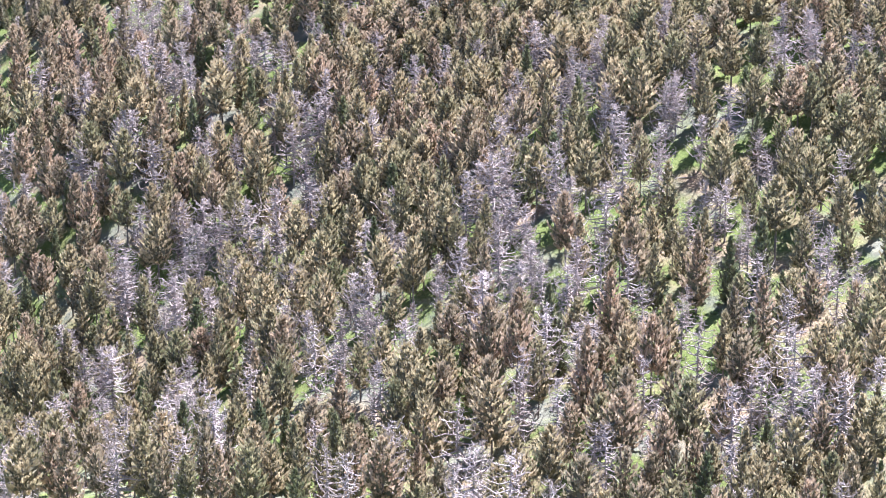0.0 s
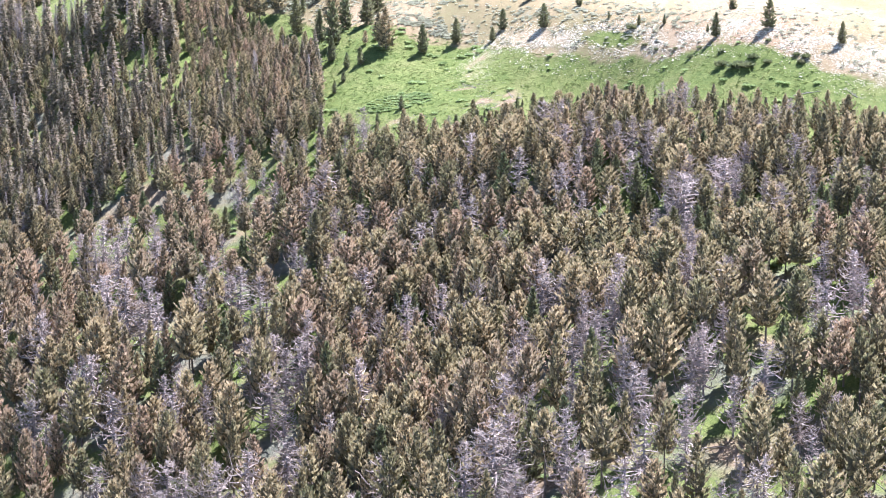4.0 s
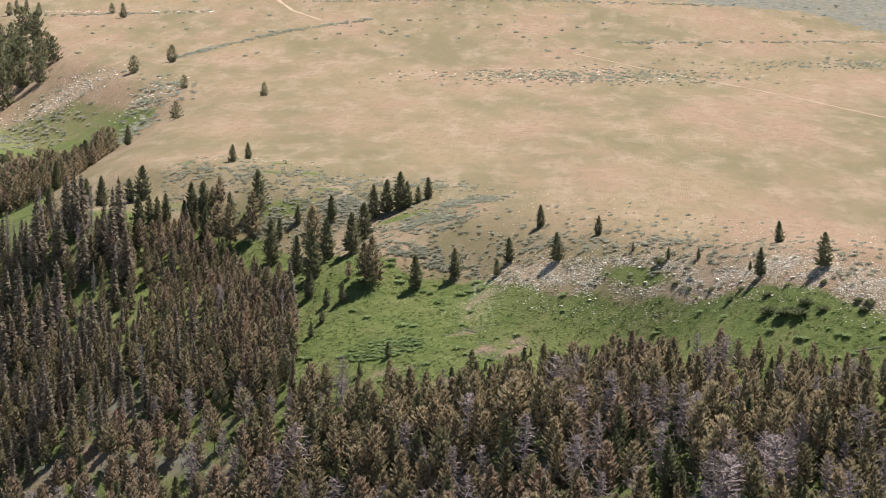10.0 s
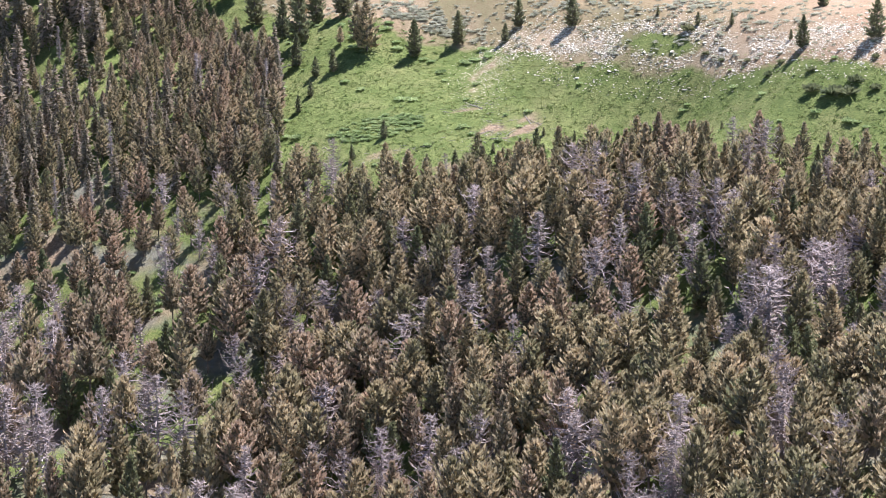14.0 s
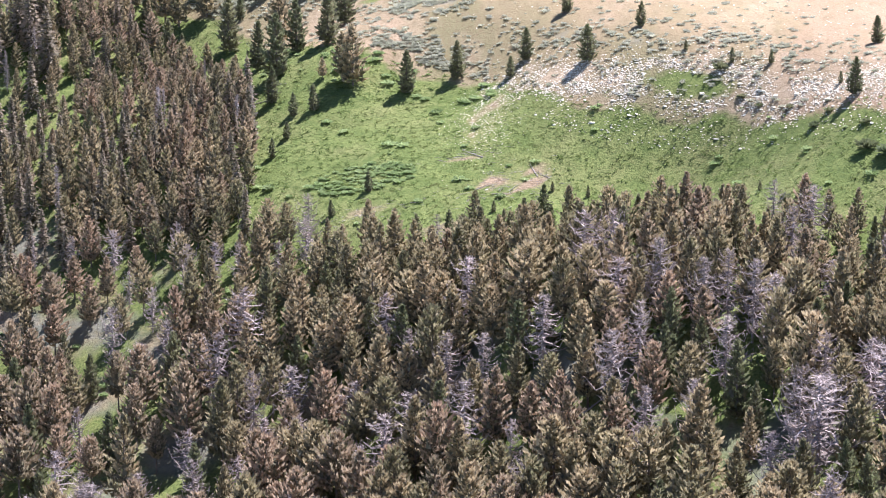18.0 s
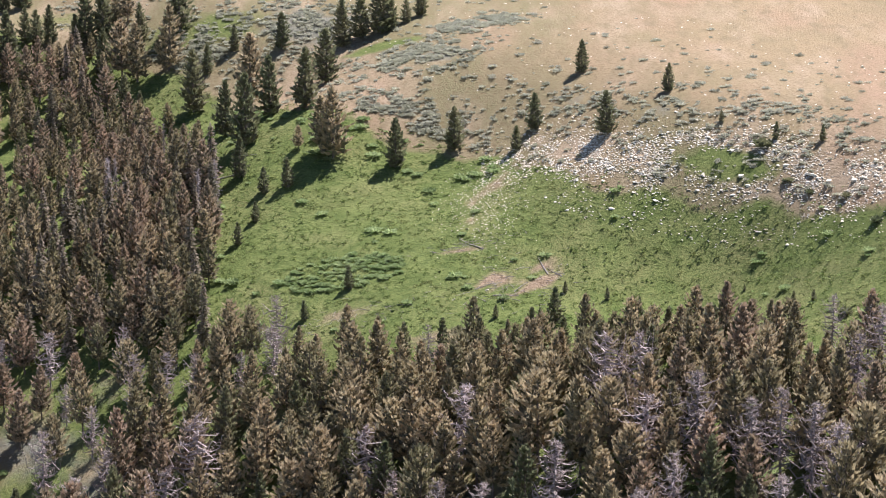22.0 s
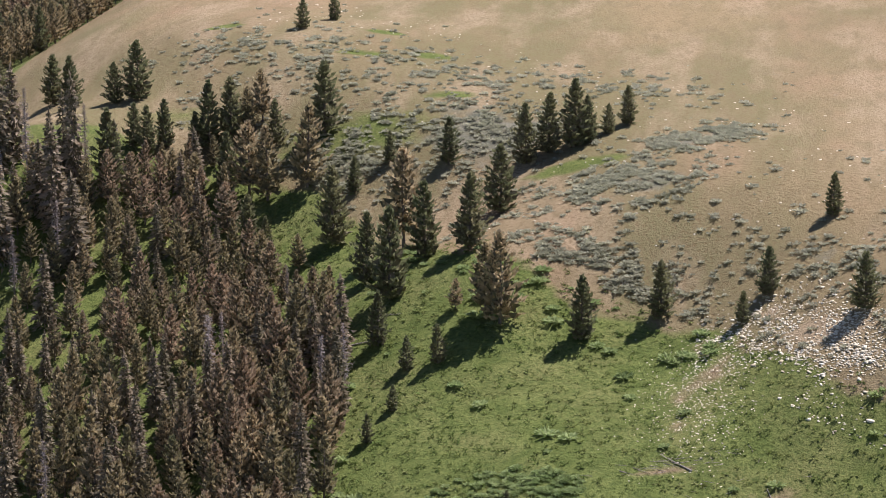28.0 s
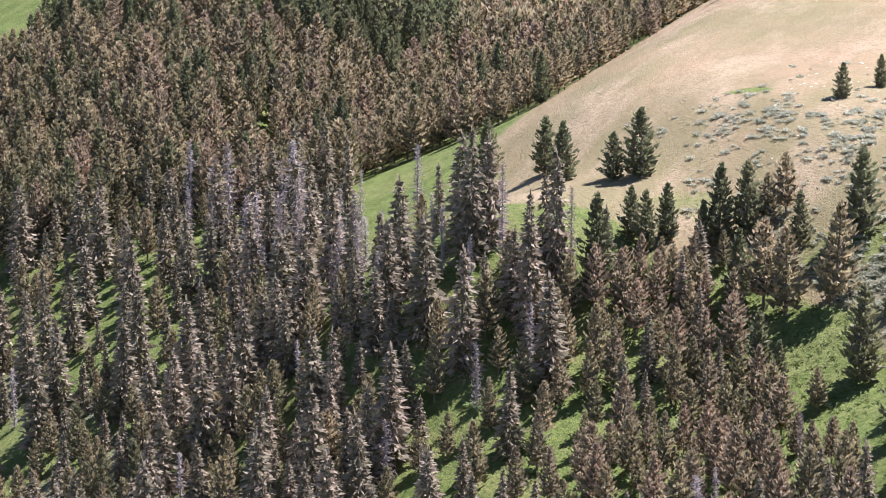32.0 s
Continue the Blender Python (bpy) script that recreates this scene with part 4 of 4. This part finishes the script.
for x, y, size in shrubs[:295]:
    ob = new("shrub", rng.choice(SHRUBS))
    ob.matrix_basis = sit(x, y, size, rng, 0.6)
    tagged(ob, "low leafy green shrub in the meadow grass", "bush", group="shrubs of the meadow")
JUNIPERS = [bush_mesh("juniper", JUNIPER, rng, 26, 0.27, 0.6) for _ in range(3)]
for x, y, size in ((62, 616.2, 3.2), (59.1, 619.5, 2.4), (64.7, 614.9, 2.8), (66, 617.4, 2.2), (76.2, 611.4, 1.6), (77.5, 612.6, 2), (75.5, 614.1, 1.6), (55.6, 636.1, 1.3), (59.7, 625.9, 1.5), (50.7, 645.7, 1.2),
                   (53.2, 634.7, 1.6), (41.2, 663.1, 2.2), (47.1, 615.4, 1.6), (50.3, 613.5, 1.5), (68.9, 614.2, 1.6), (70, 622, 1.3), (44, 655, 1.1), (46.5, 651, 1)):
    ob = new("juniper", rng.choice(JUNIPERS))
    ob.matrix_basis = sit(x, y, size, rng, 0.8)
    tagged(ob, "dark spreading juniper among the pale stones", "bush", group="junipers by the stones")
floor = []
while len(floor) < 900:
    y = rng.uniform(360, 720)
    x = rng.uniform(-0.3, 0.18) * y
    if y < float(np.interp(x, BROW_X, GREEN_Y)):
        floor.append((rng.choice(SHRUBS), sit(x, y, rng.uniform(0.7, 1.9), rng, 0.7)))
joined("undergrowth", floor, SHRUB, "green undergrowth between the trees", "undergrowth")
blades = []
while len(blades) < 9000:
    x = rng.uniform(-60, 90)
    y = rng.uniform(590, 735)
    if y < float(np.interp(x, BROW_X, GREEN_Y)) + rng.gauss(0, 2) and y > float(np.interp(x, FOREST_X, FOREST_Y)) - 8 and cover(x, y)[3] < 0.3:
        blades.append((rng.choice(TUSSOCKS), sit(x, y, rng.uniform(0.3, 0.7), rng, 0.7)))
joined("meadow_grass", blades, GRASS, "green tussocks of meadow grass", "grass")

# ---- fallen trunks ----
def log_mesh(rng):
    s = Shape()
    s.limb((-3, 0, 0.06), (3, 0, 0.09), 0.11, 0.04, 6, (0, rng.uniform(-0.2, 0.2), 0.05))
    for i in range(7):
        p, w = rng.uniform(-2, 2.8), rng.uniform(0.3, 2.8)
        s.limb((p, 0, 0.12), (p + 0.3, math.cos(w) * 0.6, 0.12 + math.sin(w) * 0.55), 0.03, 0.01, 3)
    return s.mesh("log", DEADWOOD)


LOGS = [log_mesh(rng) for _ in range(4)]
fallen = [(11, 652.5, 2.2, 0.7), (12.5, 651, 2.6, 0.5), (1, 660, 2.9, 0.8), (6, 646, 0.2, 0.6), (3, 649, 0.9, 0.5), (8, 648, 1.2, 0.5), (-36, 689, 0.6, 0.8), (-34, 693, 0.5, 0.6)]
for _ in range(110):
    y = rng.uniform(370, 600)
    fallen.append((rng.uniform(-0.16, 0.16) * y, y, rng.random() * 3.14, rng.uniform(0.7, 1.3)))
for x, y, turn, size in fallen:
    e = 0.5
    slope = Vector((-(float(ground(x + e, y)) - float(ground(x - e, y))), -(float(ground(x, y + e)) - float(ground(x, y - e))), 2 * e)).normalized()
    q = slope.to_track_quat("Z", "Y") @ Euler((0, 0, turn)).to_quaternion()
    ob = new("fallen_log", rng.choice(LOGS))
    ob.matrix_basis = Matrix.LocRotScale((x, y, float(ground(x, y)) + 0.02), q, (size, size, size))
    tagged(ob, "weathered grey fallen trunk with broken twigs", "log", group="fallen trunks")


sticks = []
for _ in range(260):
    q = rng.random()
    x, y = (rng.gauss(7.5, 4), rng.gauss(649, 3)) if q < 0.5 else (rng.gauss(1, 4), rng.gauss(660, 0.9)) if q < 0.7 else (rng.gauss(-14, 7), rng.gauss(646, 2))
    k = rng.uniform(0.1, 0.34)
    sticks.append((rng.choice(LOGS), Matrix.LocRotScale((x, y, float(ground(x, y)) + 0.02), Euler((0, rng.uniform(-0.15, 0.15), rng.random() * 6.28)), (k, k * 0.8, k))))
joined("dead_branches", sticks, DEADWOOD, "broken dead branches on bare soil", "branches")


# ---- tracks and red soil on the plain ----
def strip(name, line, wide, mat, label, category):
    pts = []
    for (a, b), (c, d) in zip(line, line[1:]):
        n = max(2, int(math.hypot(c - a, d - b) / 6))
        pts += [(a + (c - a) * i / n, b + (d - b) * i / n) for i in range(n)]
    pts.append(line[-1])
    v, f = [], []
    for i, (x, y) in enumerate(pts):
        p, q = pts[max(0, i - 1)], pts[min(len(pts) - 1, i + 1)]
        t = Vector((q[0] - p[0], q[1] - p[1])).normalized()
        w = wide * (0.7 + 0.5 * noise.noise((x / 9, y / 9, 0)))
        for k in (-1, -0.4, 0.4, 1):
            a, b = x - t.y * w * k, y + t.x * w * k
            v.append((a, b, float(ground(a, b)) + (0.12 if abs(k) < 1 else -0.1)))
        if i:
            e = 4 * i
            f += [(e - 4 + j, e + j, e + 1 + j, e - 3 + j) for j in range(3)]
    tagged(new(name, mesh_of(name, v, f, mat)), label, category, kind="structure")


strip("dirt_track", [(-75, 1306), (-92, 1346), (-103, 1390), (-112, 1442), (-118, 1498), (-115, 1537), (-113, 1559)], 1.6, TRACK, "pale dirt track over the dry plain", "track")
strip("dirt_track", [(40, 1175), (53, 1147), (65, 1116), (81, 1081), (97, 1042), (113, 998), (135, 923), (152, 860)], 0.8, TRACK, "narrow pale two-wheel track in the grass", "track")
for cx, cy, wx, wy in ((5, 2040, 52, 26), (88, 1809, 17, 16)):
    s = Shape()
    n, rings = 28, 5
    for k in range(rings):
        for i in range(n):
            w = 6.283 * i / n
            q = (k + 0.15) / (rings - 0.85) * (1 + 0.7 * noise.noise((math.cos(w) * 3 + cx, math.sin(w) * 3, 3)))
            x, y = cx + math.cos(w) * wx * q, cy + math.sin(w) * wy * q
            s.v.append((x, y, float(ground(x, y)) + (0.35 if k < rings - 1 else -0.3)))
    s.f = [(k * n + i, k * n + (i + 1) % n, (k + 1) * n + (i + 1) % n, (k + 1) * n + i) for k in range(rings - 1) for i in range(n)] + [tuple(range(n))]
    tagged(new("red_bank", s.mesh("red_bank", REDSOIL)), "bare red earth on the far slope", "soil", kind="structure")
